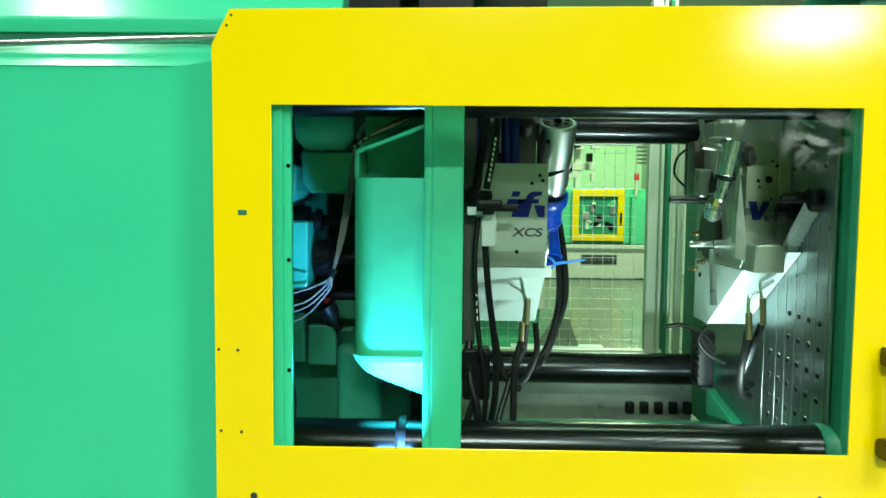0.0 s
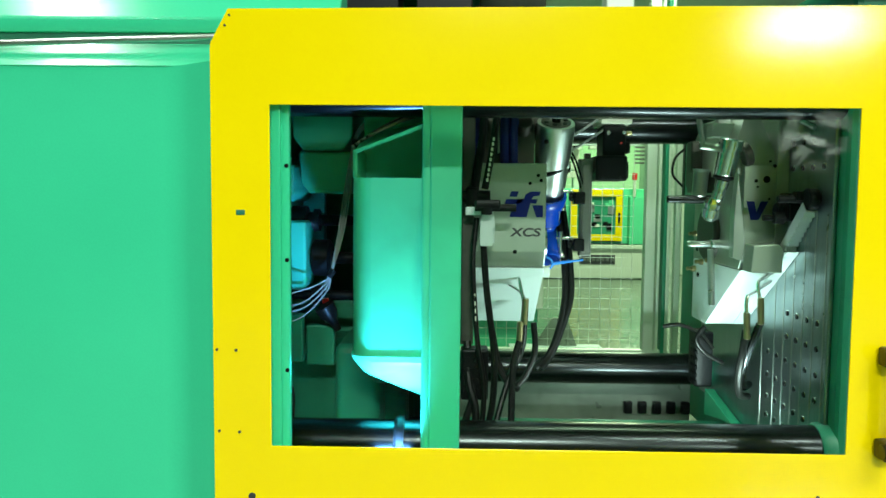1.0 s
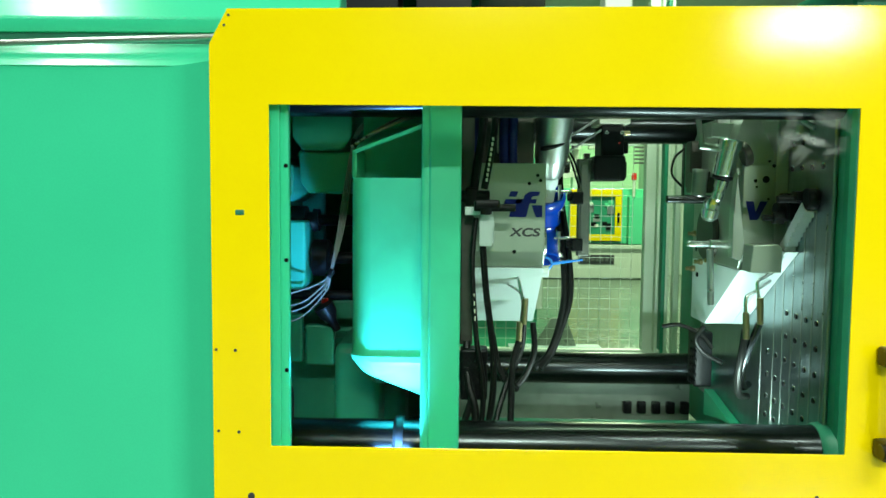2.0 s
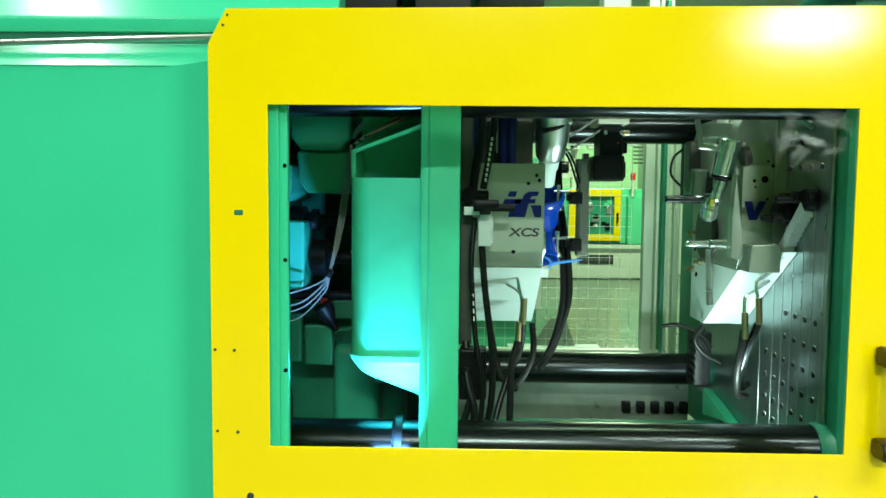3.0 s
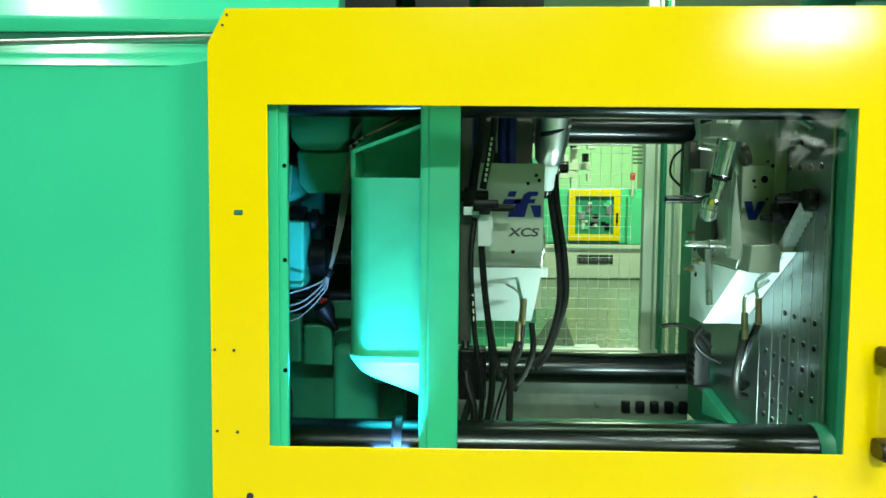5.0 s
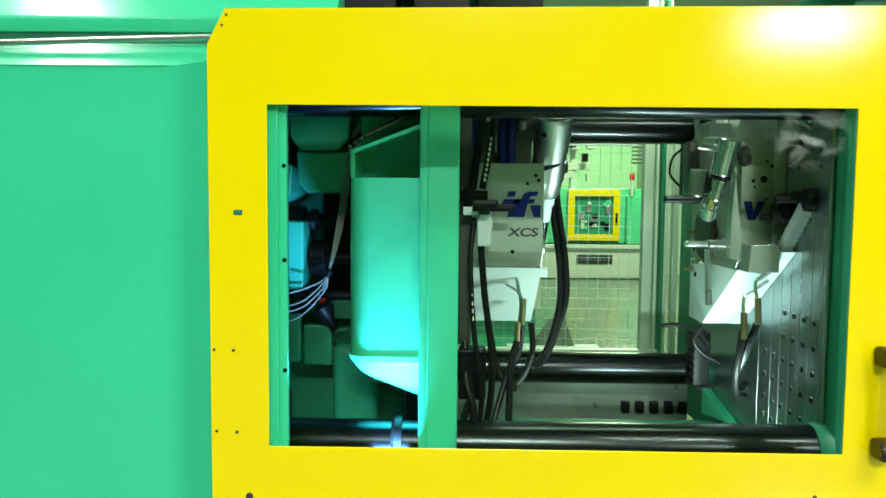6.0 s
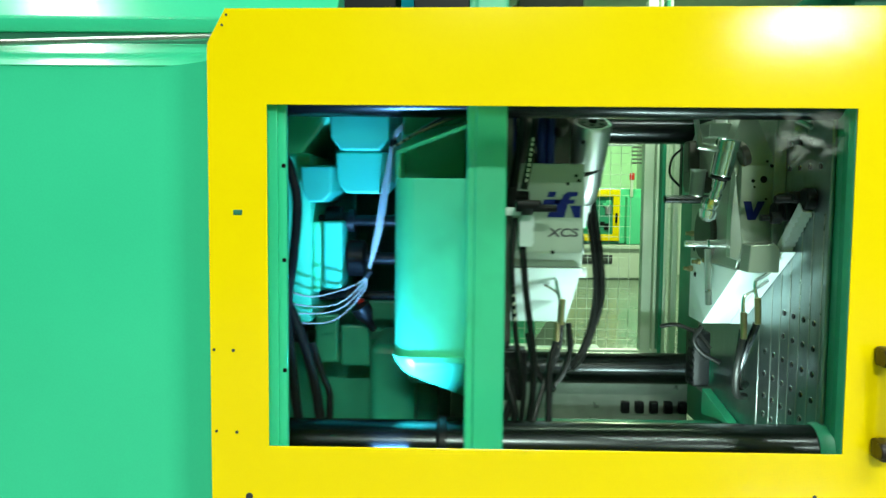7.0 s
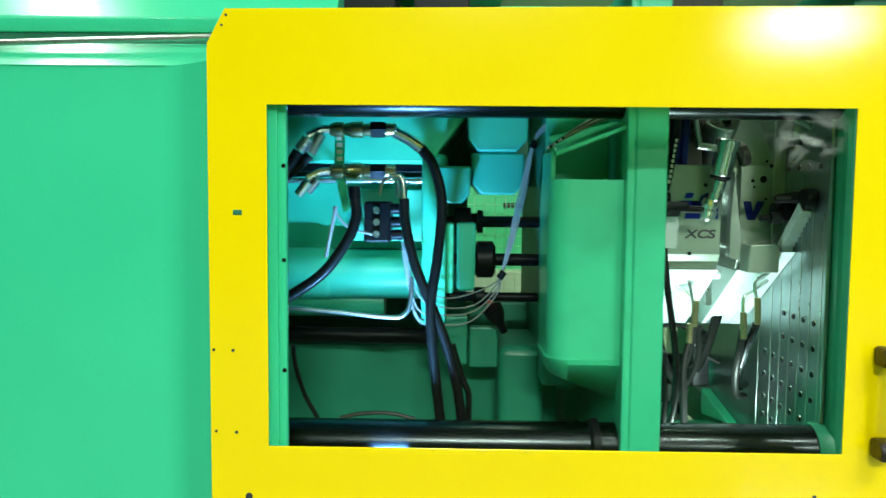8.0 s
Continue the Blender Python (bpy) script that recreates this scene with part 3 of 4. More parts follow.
    # hoses
    for pts, r, m in (
        ([(-0.708, 0.540, 1.750), (-0.667, 0.540, 1.692), (-0.641, 0.540, 1.578), (-0.652, 0.540, 1.417), (-0.674, 0.540, 1.245), (-0.662, 0.540, 1.072), (-0.638, 0.540, 0.866)], 0.0165, RUBBER),
        ([(-0.761, 0.550, 1.591), (-0.755, 0.550, 1.505), (-0.724, 0.550, 1.379), (-0.669, 0.550, 1.244), (-0.623, 0.550, 1.126), (-0.589, 0.550, 0.997), (-0.569, 0.550, 0.864)], 0.0165, RUBBER),
        ([(-0.605, 0.600, 1.116), (-0.570, 0.600, 1.004), (-0.549, 0.600, 0.948), (-0.550, 0.600, 0.849)], 0.011, RUBBER),
        ([(-0.916, 0.540, 1.602), (-0.912, 0.540, 1.530), (-0.944, 0.540, 1.450), (-1.020, 0.540, 1.350), (-1.138, 0.540, 1.267)], 0.0175, RUBBER),
        ([(-1.094, 0.540, 1.737), (-1.136, 0.540, 1.680), (-1.217, 0.540, 1.608)], 0.0175, RUBBER),
        ([(-1.063, 0.560, 1.726), (-1.110, 0.560, 1.681), (-1.186, 0.560, 1.617)], 0.016, RUBBER),
        ([(-1.131, 0.620, 1.105), (-1.122, 0.620, 1.029), (-1.092, 0.620, 0.935), (-1.050, 0.620, 0.859)], 0.0075, RUBBER),
        ([(-0.981, 0.660, 0.848), (-0.908, 0.660, 0.864), (-0.813, 0.660, 0.866), (-0.727, 0.660, 0.848)], 0.007, mat_dark),
        ([(-1.152, 0.600, 1.232), (-0.975, 0.600, 1.218), (-0.809, 0.600, 1.203), (-0.759, 0.600, 1.215), (-0.741, 0.600, 1.263), (-0.739, 0.600, 1.337)], 0.0075, STEEL),
        ([(-0.988, 0.620, 1.564), (-1.001, 0.620, 1.500), (-1.021, 0.620, 1.397)], 0.006, WHITE),
        ([(-0.999, 0.630, 1.562), (-0.973, 0.630, 1.518), (-0.939, 0.630, 1.491), (-0.868, 0.630, 1.471)], 0.004, WHITE),
        ([(-0.843, 0.600, 1.602), (-0.836, 0.600, 1.639), (-0.811, 0.600, 1.655), (-0.787, 0.600, 1.659)], 0.005, BRASS),
    ):
        part("hose", tube(pts, r, 12), m, e)
    for pts, r, m in (
        ([(-0.790, 0.540, 1.799), (-0.749, 0.540, 1.778), (-0.706, 0.540, 1.749)], 0.0185, CHROME),
        ([(-1.064, 0.540, 1.777), (-1.091, 0.540, 1.740)], 0.019, STEEL),
        ([(-1.026, 0.560, 1.792), (-1.059, 0.560, 1.731)], 0.016, STEEL),
        ([(-1.064, 0.540, 1.641), (-1.095, 0.540, 1.600)], 0.016, CHROME),
        ([(-1.039, 0.560, 1.649), (-1.068, 0.560, 1.609)], 0.014, STEEL),
        ([(-0.783, 0.550, 1.665), (-0.767, 0.550, 1.644), (-0.761, 0.550, 1.585)], 0.0125, CHROME),
        ([(-0.808, 0.570, 1.669), (-0.786, 0.570, 1.651), (-0.779, 0.570, 1.594)], 0.0105, CHROME),
        ([(-0.917, 0.535, 1.628), (-0.915, 0.535, 1.593)], 0.0195, BLACK),
    ):
        part("crimp_sleeve", tube(pts, r, 12, 4), m, e, "crimped metal hose end")
    # thin cables: slack arcs that gather at a tie and climb to the platen
    for pts in (
        [(-0.771, 0.620, 1.446), (-0.709, 0.620, 1.308), (-0.625, 0.640, 1.263), (-0.531, 0.680, 1.278), (-0.469, 0.720, 1.302), (-0.442, 0.730, 1.333), (-0.414, 0.720, 1.463), (-0.383, 0.680, 1.626), (-0.350, 0.640, 1.770), (-0.321, 0.620, 1.825), (-0.257, 0.600, 1.864)],
        [(-0.765, 0.620, 1.428), (-0.714, 0.620, 1.270), (-0.625, 0.640, 1.231), (-0.530, 0.680, 1.236), (-0.461, 0.720, 1.293), (-0.440, 0.730, 1.333), (-0.408, 0.720, 1.463), (-0.377, 0.680, 1.626), (-0.348, 0.640, 1.770), (-0.313, 0.620, 1.826), (-0.241, 0.600, 1.864)],
        [(-0.763, 0.620, 1.409), (-0.721, 0.620, 1.233), (-0.634, 0.640, 1.206), (-0.530, 0.680, 1.216), (-0.457, 0.720, 1.281), (-0.439, 0.730, 1.333), (-0.403, 0.720, 1.463), (-0.371, 0.680, 1.626), (-0.345, 0.640, 1.771), (-0.305, 0.620, 1.826), (-0.225, 0.600, 1.864)],
        [(-0.760, 0.620, 1.409), (-0.727, 0.620, 1.204), (-0.643, 0.640, 1.174), (-0.539, 0.680, 1.182), (-0.453, 0.720, 1.270), (-0.437, 0.730, 1.333), (-0.397, 0.720, 1.463), (-0.364, 0.680, 1.626), (-0.343, 0.640, 1.771), (-0.297, 0.620, 1.826), (-0.209, 0.600, 1.864)],
        [(-0.771, 0.620, 1.428), (-0.752, 0.620, 1.316), (-0.722, 0.640, 1.201), (-0.701, 0.680, 1.184)],
    ):
        part("cable", tube(pts, 0.0027, 8, 6), WHITE, e)
    for a, b in (((-0.447, 0.730, 1.321), (-0.430, 0.730, 1.344)), ((-0.350, 0.640, 1.759), (-0.341, 0.640, 1.782))):
        part("cable_tie", rod(a, b, 0.012, 12), BLACK, e)
    for k in range(9):
        part("cable", tube([(-0.325 + 0.006 * k, 0.43, 1.745 + 0.004 * k), (-0.27 + 0.014 * k, 0.45, 1.785 + 0.006 * k), (-0.19 + 0.016 * k, 0.48, 1.835 + 0.003 * k), (-0.10 + 0.01 * k, 0.50, 1.88 - 0.002 * k)], 0.0042, 8), (STEEL, BLACK, WHITE)[k % 3], e)
    return e


# ---------------------------------------------------------------- moulds
MX, FX = 0.29, 0.945


def shape_mark(x, z, y, kind):
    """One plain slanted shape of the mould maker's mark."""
    if kind == "dot":
        return prism([(x, z + 0.068), (x + 0.026, z + 0.068), (x + 0.032, z + 0.086), (x + 0.006, z + 0.086)], "y", y - 0.0015, y, 0)
    if kind == "bar":
        return prism([(x, z), (x + 0.03, z), (x + 0.044, z + 0.06), (x - 0.012, z + 0.06), (x - 0.018, z + 0.042), (x + 0.010, z + 0.042)], "y", y - 0.0015, y, 0)
    if kind == "hook":
        return prism([(x, z), (x + 0.028, z), (x + 0.040, z + 0.046), (x + 0.060, z + 0.046), (x + 0.064, z + 0.060), (x + 0.044, z + 0.060), (x + 0.050, z + 0.070), (x + 0.070, z + 0.072), (x + 0.074, z + 0.086),
                      (x + 0.040, z + 0.086), (x + 0.024, z + 0.076), (x + 0.018, z + 0.060), (x - 0.004, z + 0.060), (x - 0.008, z + 0.046), (x + 0.012, z + 0.046)], "y", y - 0.0015, y, 0)
    if kind == "tail":
        return prism([(x, z + 0.040), (x + 0.014, z), (x + 0.036, z), (x + 0.036, z + 0.040)], "y", y - 0.0015, y, 0)
    return prism([(x, z + 0.062), (x + 0.016, z), (x + 0.042, z), (x + 0.072, z + 0.062), (x + 0.048, z + 0.062), (x + 0.034, z + 0.026), (x + 0.026, z + 0.062)], "y", y - 0.0015, y, 0)


def lettering(text, place, size, material, parent, name="lettering"):
    c = bpy.data.curves.new(name, "FONT")
    c.body, c.size, c.extrude, c.shear, c.offset = text, size, 0.0008, 0.15, 0.0011
    tmp = bpy.data.objects.new(name, c)
    scene.collection.objects.link(tmp)
    me = bpy.data.meshes.new_from_object(tmp.evaluated_get(bpy.context.evaluated_depsgraph_get()))
    bpy.data.objects.remove(tmp)
    bm = bmesh.new()
    bm.from_mesh(me)
    bpy.data.meshes.remove(me)
    bm.transform(pose(*place, 90, 0, 0) @ Matrix.Diagonal((1.35, 1, 1, 1)))
    return part(name, bm, material, parent, "dark grey printed letters")


def step_clamp(e, x, y, z, way):
    """A stepped clamp block that leans out from its platen, with bolt and strap; way: 1 towards +x."""
    a, b = Vector((y + 0.085, z - 0.08)), Vector((y - 0.085, z + 0.08))
    n, out = 10, Vector((-0.03, -0.03))
    line = [a, b]
    for k in range(n):
        q = b.lerp(a, k / n)
        line += [q + out, b.lerp(a, (k + 0.55) / n) + out * 0.72]
    x0, x1 = sorted((x, x + way * 0.035))
    if way > 0:
        edge = []
        for k in range(8):
            edge += [(0.115, 1.503 - 0.0072 * k), (0.106, 1.499 - 0.0072 * k)]
        side = [(0.091, 1.579), (0.105, 1.577)] + edge + [(0.109, 1.441), (0.067, 1.441), (0.066, 1.521)]
        c = part("clamp", prism(side, "y", 0.575, 0.64, 0.0), CLAMP, e, "bright stepped clamp block")
    else:
        c = part("clamp", prism([(p.x, p.y) for p in line], "x", x0, x1, 0.0), CLAMP, e, "bright stepped clamp block")
    part("clamp_bolt", join(hex_head((x - way * 0.01, y - 0.06, z + 0.09), "x", 0.026, way * 0.035), rod((x - way * 0.03, y - 0.06, z + 0.09), (x + way * 0.10, y - 0.06, z + 0.09), 0.012, 12)), BLACK, c)
    x0, x1 = sorted((x - way * 0.03, x + way * 0.05))
    part("clamp_strap", box(x0, x1, y - 0.085, y - 0.035, z + 0.085, z + 0.115, 0.006), BLACK, c)
    if way < 0:
        part("clamp_nut", join(hex_head((x + way * 0.06, y - 0.01, z + 0.03), "x", 0.022, way * 0.03), rod((x, y, z + 0.03), (x + way * 0.12, y, z + 0.03), 0.010, 12)), BLACK, c)


def mould_body(e, x0, x1):
    part("front_block", prism([(0.70, 1.712), (0.70, 1.414), (0.728, 1.362), (1.22, 1.362), (1.22, 1.712)], "x", x0, x1, 0.003), MOULD, e)
    part("lower_wedge", prism([(0.705, 1.36), (1.05, 1.122), (1.22, 1.122), (1.22, 1.36)], "x", x0 + 0.001, x1 - 0.001, 0.002), SHELF, e, "underside sloping back, whitened for the lamp's glare")


def moving_mould():
    e = empty("moving_mould", (0.15, 0.95, 1.1), "grey steel mould half with blue mark on the moving platen", "mould")
    part("clamp_plate", box(0.007, 0.05, 0.68, 1.26, 1.10, 1.98, 0.004), mat_dark, e)
    mould_body(e, 0.05, MX)
    # the block's unseen top is carried up to help shade the core
    part("upper_block", box(0.05, 0.26, 0.82, 1.22, 1.712, 2.26, 0.004), mat_dark, e, "dark upper block")
    # added out of view to keep the overhead lamp off the closing core
    part("core_shade_block", box(0.06, 0.28, 0.72, 1.2, 1.94, 2.26, 0.006), mat_dark, e, "added dark block above the window that shades the core")
    for k, (x, z) in enumerate(((0.262, 1.672), (0.235, 1.645), (0.272, 1.655), (0.188, 1.415))):
        part("socket_screw", rod((x, 0.698, z), (x, 0.706, z), 0.006 if k < 3 else 0.007, 12), BLACK, e)
    for x, kind in ((0.166, "dot"), (0.168, "bar"), (0.197, "hook"), (0.2435, "tail")):
        part("mark", shape_mark(x, 1.532, 0.70, kind), NAVY, e, "blue printed mark")
    lettering("XCS", (0.172, 0.6992, 1.468), 0.039, INK, e)
    for x in (0.047, 0.152, 0.181):
        part("blue_hose", tube([(x, 0.78, 2.05), (x + 0.002, 0.77, 1.9), (x, 0.775, 1.78), (x + 0.004, 0.8, 1.715)], 0.019 if x < 0.1 else 0.017, 12), BLUEHOSE, e, "blue hose")
    for x in (0.020, 0.074, 0.133):
        part("hose_strip", box(x - 0.0035, x + 0.0035, 0.79, 0.80, 1.75, 1.94, 0.001), CREAM, e, "pale strip between the hoses")
    part("cavity_insert", lathe((MX - 0.03, 0.80, 1.44), (MX + 0.012, 0.80, 1.44), [(0, 0.06), (0.8, 0.06), (1, 0.055)], 32), CHROME, e)
    part("sprue_disc", lathe((MX - 0.02, 0.76, 1.342), (MX + 0.022, 0.76, 1.342), [(0, 0.018), (0.9, 0.018), (1, 0.015)], 24), SHELF, e)
    step_clamp(e, 0.078, 0.60, 1.475, 1)
    part("clamp_bracket", join(box(0.019, 0.086, 0.60, 0.63, 1.539, 1.566, 0.003), rod((0.054, 0.602, 1.553), (0.054, 0.588, 1.553), 0.008, 12)), CLAMP, e, "bright steel clamp bracket")
    part("side_cylinder", join(rod((0.0, 0.64, 1.60), (0.10, 0.64, 1.60), 0.02), box(0.02, 0.06, 0.62, 0.67, 1.56, 1.63, 0.006)), BLACK, e)
    # hose couplings and hoses under the mould
    for x0, z0, x1, z1 in ((0.225, 1.255, 0.215, 1.12), (0.21, 1.33, 0.232, 1.2)):
        part("nipple", tube([(x0 - 0.05, 0.80, z0 + 0.04), (x0 - 0.01, 0.78, z0 + 0.015), (x0, 0.76, z0 - 0.02), (x1, 0.75, z1)], 0.006, 8), CHROME, e)
        part("coupling", rod((x1, 0.75, z1 + 0.05), (x1 - 0.004, 0.75, z1 - 0.04), 0.011, 12), BRASS, e)
    for pts, r in (
        ([(0.055, 0.62, 1.53), (0.045, 0.60, 1.38), (0.06, 0.58, 1.15), (0.085, 0.57, 0.98), (0.075, 0.57, 0.80)], 0.009),
        ([(0.075, 0.62, 1.50), (0.09, 0.59, 1.30), (0.115, 0.57, 1.10), (0.115, 0.57, 0.95), (0.09, 0.58, 0.80)], 0.011),
        ([(0.212, 0.75, 1.10), (0.19, 0.73, 1.02), (0.185, 0.7, 0.90), (0.18, 0.66, 0.78)], 0.012),
        ([(0.23, 0.76, 1.2), (0.222, 0.77, 1.07), (0.18, 0.74, 0.98), (0.14, 0.7, 0.86), (0.12, 0.66, 0.78)], 0.011),
        ([(0.12, 0.8, 1.12), (0.14, 0.76, 1.02), (0.17, 0.74, 0.96), (0.21, 0.76, 0.93)], 0.012),
        ([(0.27, 0.85, 1.15), (0.275, 0.84, 1.05), (0.245, 0.82, 0.97), (0.21, 0.8, 0.93)], 0.011),
        ([(0.03, 0.64, 1.12), (0.035, 0.6, 1.0), (0.06, 0.58, 0.9), (0.05, 0.58, 0.80)], 0.013),
        ([(0.02, 0.62, 1.06), (0.05, 0.6, 0.96), (0.025, 0.58, 0.86), (0.03, 0.58, 0.80)], 0.012),
        ([(0.119, 0.620, 1.906), (0.113, 0.620, 1.824), (0.105, 0.620, 1.757), (0.093, 0.620, 1.688), (0.081, 0.620, 1.624)], 0.012),
        ([(0.080, 0.660, 1.910), (0.074, 0.660, 1.800), (0.057, 0.660, 1.689), (0.047, 0.660, 1.605)], 0.015),
    ):
        part("hose", tube(pts, r, 10), RUBBER, e, "black rubber hose")
    for k in range(9):
        x, z = 0.089 + 0.0024 * k, 1.648 + 0.0164 * k
        part("hose_print", box(x - 0.004, x + 0.003, 0.606, 0.609, z, z + 0.011, 0), CREAM, e, "pale printing on the hose")
    for k in range(8):
        z = 1.20 + 0.024 * k
        part("hose_print", box(0.0535 - 0.0012 * k, 0.0575 - 0.0012 * k, 0.570 + 0.004 * k, 0.573 + 0.004 * k, z, z + 0.014, 0), CREAM, e, "pale printing on the hose")
    part("manifold", join(box(0.01, 0.10, 0.60, 0.68, 0.93, 1.10, 0.008), *[rod((0.03 + 0.03 * (k % 2), 0.595, 0.96 + 0.035 * (k // 2)), (0.03 + 0.03 * (k % 2), 0.61, 0.96 + 0.035 * (k // 2)), 0.011, 10) for k in range(8)]), BLACK, e)
    return e


def mould_core():
    """The upper core that is drawn upwards out of the moulding; it leans towards the door."""
    e = empty("mould_core", (0.34, 0.98, 1.58), "polished steel sliding core with a slot, leaning over the parting face", "mould core")
    low, top = Vector((0.322, 0.935, 1.588)), Vector((0.330, 0.80, 1.858))
    way = (top - low).normalized()
    part("core_sleeve", lathe(low, top, [(0, 0.043), (0.04, 0.050), (0.22, 0.056), (0.225, 0.059), (0.56, 0.061), (0.565, 0.063), (0.96, 0.067), (1, 0.065), (1, 0.045), (0.96, 0.04)], 48), SATIN, e)
    part("core_neck", lathe(low - way * 0.105, low + way * 0.02, [(0, 0.024), (0.05, 0.027), (0.52, 0.029), (0.54, 0.034), (1, 0.037)], 32), SHELF, e, "bright core neck")
    tip = part("core_tip", lathe(low - way * 0.20, low - way * 0.03, [(0, 0.012), (0.1, 0.019), (0.7, 0.023), (1, 0.023)], 32), BAR, e, "dark inner core")
    mid = low.lerp(top, 0.40)
    part("core_slot", tube([mid + Vector((-0.042, -0.042, -0.020)), mid + Vector((-0.018, -0.056, -0.017)), mid + Vector((0.016, -0.056, -0.006)), mid + Vector((0.040, -0.042, 0.006))], 0.0085, 10), BLACK, e, "dark slot across the core")
    part("slot_land", tube([mid + Vector((0.044, -0.036, 0.008)), mid + Vector((0.053, -0.018, 0.014)), mid + Vector((0.054, 0.0, 0.018))], 0.011, 10), SHELF, e)
    # disc darkened for both its dirt and the shade it sits in
    part("head_plate", lathe(top - way * 0.006, top + way * 0.004, [(0, 0.045), (0.1, 0.052), (0.9, 0.052), (1, 0.05)], 40), mat_dark, e)
    side = Vector((1, 0, 0))
    up = way.cross(side)
    for k in range(6):
        a = 1.05 * k + 0.3
        c = top + way * 0.004 + side * 0.036 * math.cos(a) + up * 0.036 * math.sin(a)
        part("head_screw", rod(c - way * 0.004, c + way * 0.003, 0.009, 10), BLACK, e)
    part("head_boss", rod(top, top + way * 0.03, 0.016, 20), BLACK, e)
    part("carrier", join(box(0.20, 0.30, 0.84, 0.98, 1.80, 1.96, 0.006), rod((0.22, 0.84, 1.83), (0.22, 0.80, 1.86), 0.03, 20)), mat_dark, e, "dark core carrier")
    c = low.lerp(top, 0.86) + Vector((-0.030, -0.042, -0.028))
    part("sensor", rod(c, c + Vector((-0.006, -0.012, -0.004)), 0.008, 12), BLACK, e)
    return e, tip, way


def core_hoses():
    e = empty("core_hoses", (0.34, 1.0, 1.2), "pair of black rubber hoses hanging beside the mould core", "hose")
    for dx, b in ((0.0, 0.0), (0.022, 0.012)):
        part("hose", tube([(0.325 + dx, 1.04, 1.86), (0.328 + dx, 1.035, 1.72), (0.335 + dx, 1.03, 1.60), (0.35 + dx, 1.03, 1.50), (0.37 + dx, 1.02, 1.36), (0.374 + dx, 1.01, 1.22), (0.352 + dx - b, 1.0, 1.10), (0.315 + dx - b, 0.98, 1.01), (0.26 + dx, 0.95, 0.96)], 0.0125, 12), RUBBER, e)
    return e


def fixed_mould():
    e = empty("fixed_mould", (1.02, 0.95, 1.1), "grey steel mould half with blue mark on the fixed platen", "mould")
    part("clamp_plate", box(1.052, 1.0945, 0.70, 1.26, 1.365, 1.98, 0.004), MOULD, e)
    part("lower_wedge", prism([(0.60, 1.43), (1.05, 1.121), (1.22, 1.121), (1.22, 1.43)], "x", 1.052, 1.0935, 0.002), SHELF, e, "underside sloping back, whitened for the lamp's glare")
    mould_body(e, FX, 1.052)
    part("upper_plate", prism([(0.927, 1.678), (0.924, 1.802), (0.954, 1.893), (0.990, 1.893), (1.086, 1.679)], "y", 0.72, 1.2, 0.003), MOULD, e)
    part("cross_bar", box(0.867, 0.979, 0.80, 0.86, 1.811, 1.860, 0.004), MOULD, e)
    part("oblique_facet", prism([(0.912, 1.687), (0.941, 1.456), (0.932, 1.396), (0.902, 1.407), (0.902, 1.548)], "y", 0.66, 0.70, 0.002), SATIN, e, "bright oblique facet beside the core")
    part("front_step", prism([(0.948, 1.36), (0.955, 1.45), (1.035, 1.455), (1.05, 1.44), (1.05, 1.36)], "y", 0.62, 0.70, 0.004), MOULD, e)
    part("mark", shape_mark(0.955, 1.53, 0.70, "zigzag"), NAVY, e, "blue printed mark")
    for x, z, r in ((0.985, 1.66, 0.006), (1.02, 1.665, 0.012), (0.99, 1.64, 0.004), (1.03, 1.60, 0.004), (1.045, 1.71, 0.006), (1.03, 1.725, 0.004)):
        part("socket_screw", rod((x, 0.698, z), (x, 0.706, z), r, 12), BLACK, e)
    step_clamp(e, 1.092, 0.60, 1.51, -1)
    part("side_cylinder", join(rod((1.02, 0.62, 1.56), (1.09, 0.62, 1.56), 0.03), box(1.045, 1.09, 0.58, 0.66, 1.53, 1.62, 0.006)), BLACK, e)
    part("side_cylinder", rod((1.06, 0.50, 1.60), (1.094, 0.50, 1.60), 0.035), BLACK, e)
    # guide pins that reach towards the other half
    part("guide_pin", lathe((0.755, 0.94, 1.596), (FX, 0.94, 1.597), [(0, 0.010), (0.03, 0.014), (0.3, 0.014), (0.32, 0.0155), (1, 0.0155)], 20), BAR, e, "polished guide pin")
    part("guide_pin", lathe((0.824, 0.900, 1.436), (1.002, 0.900, 1.438), [(0, 0.009), (0.05, 0.013), (0.45, 0.013), (0.48, 0.017), (1, 0.017)], 24), CHROME, e, "polished guide pin")
    for y, z in ((1.15, 1.30), (1.0, 1.25), (1.12, 1.5), (0.8, 1.42), (1.17, 1.4), (0.86, 1.66), (1.1, 1.67), (0.78, 1.55)):
        part("parting_face_screw", rod((FX - 0.004, y, z), (FX + 0.004, y, z), 0.009, 12), BLACK, e)
    for y, z, n in ((1.19, 1.46, 0.03), (1.10, 1.355, 0.03), (1.19, 1.32, 0.035), (0.98, 1.37, 0.03)):
        part("water_nipple", lathe((FX - n, y, z), (FX, y, z), [(0, 0.006), (0.15, 0.009), (0.3, 0.006), (0.45, 0.009), (0.6, 0.006), (0.62, 0.012), (1, 0.012)], 12), BRASS, e)
    # tilted core with sleeve
    part("core_sleeve", lathe((0.859, 0.650, 1.673), (0.877, 0.630, 1.793), [(0, 0.030), (0.04, 0.034), (0.62, 0.036), (0.64, 0.033), (0.70, 0.033), (0.72, 0.038), (0.96, 0.038), (1, 0.034)], 40), CHROME, e)
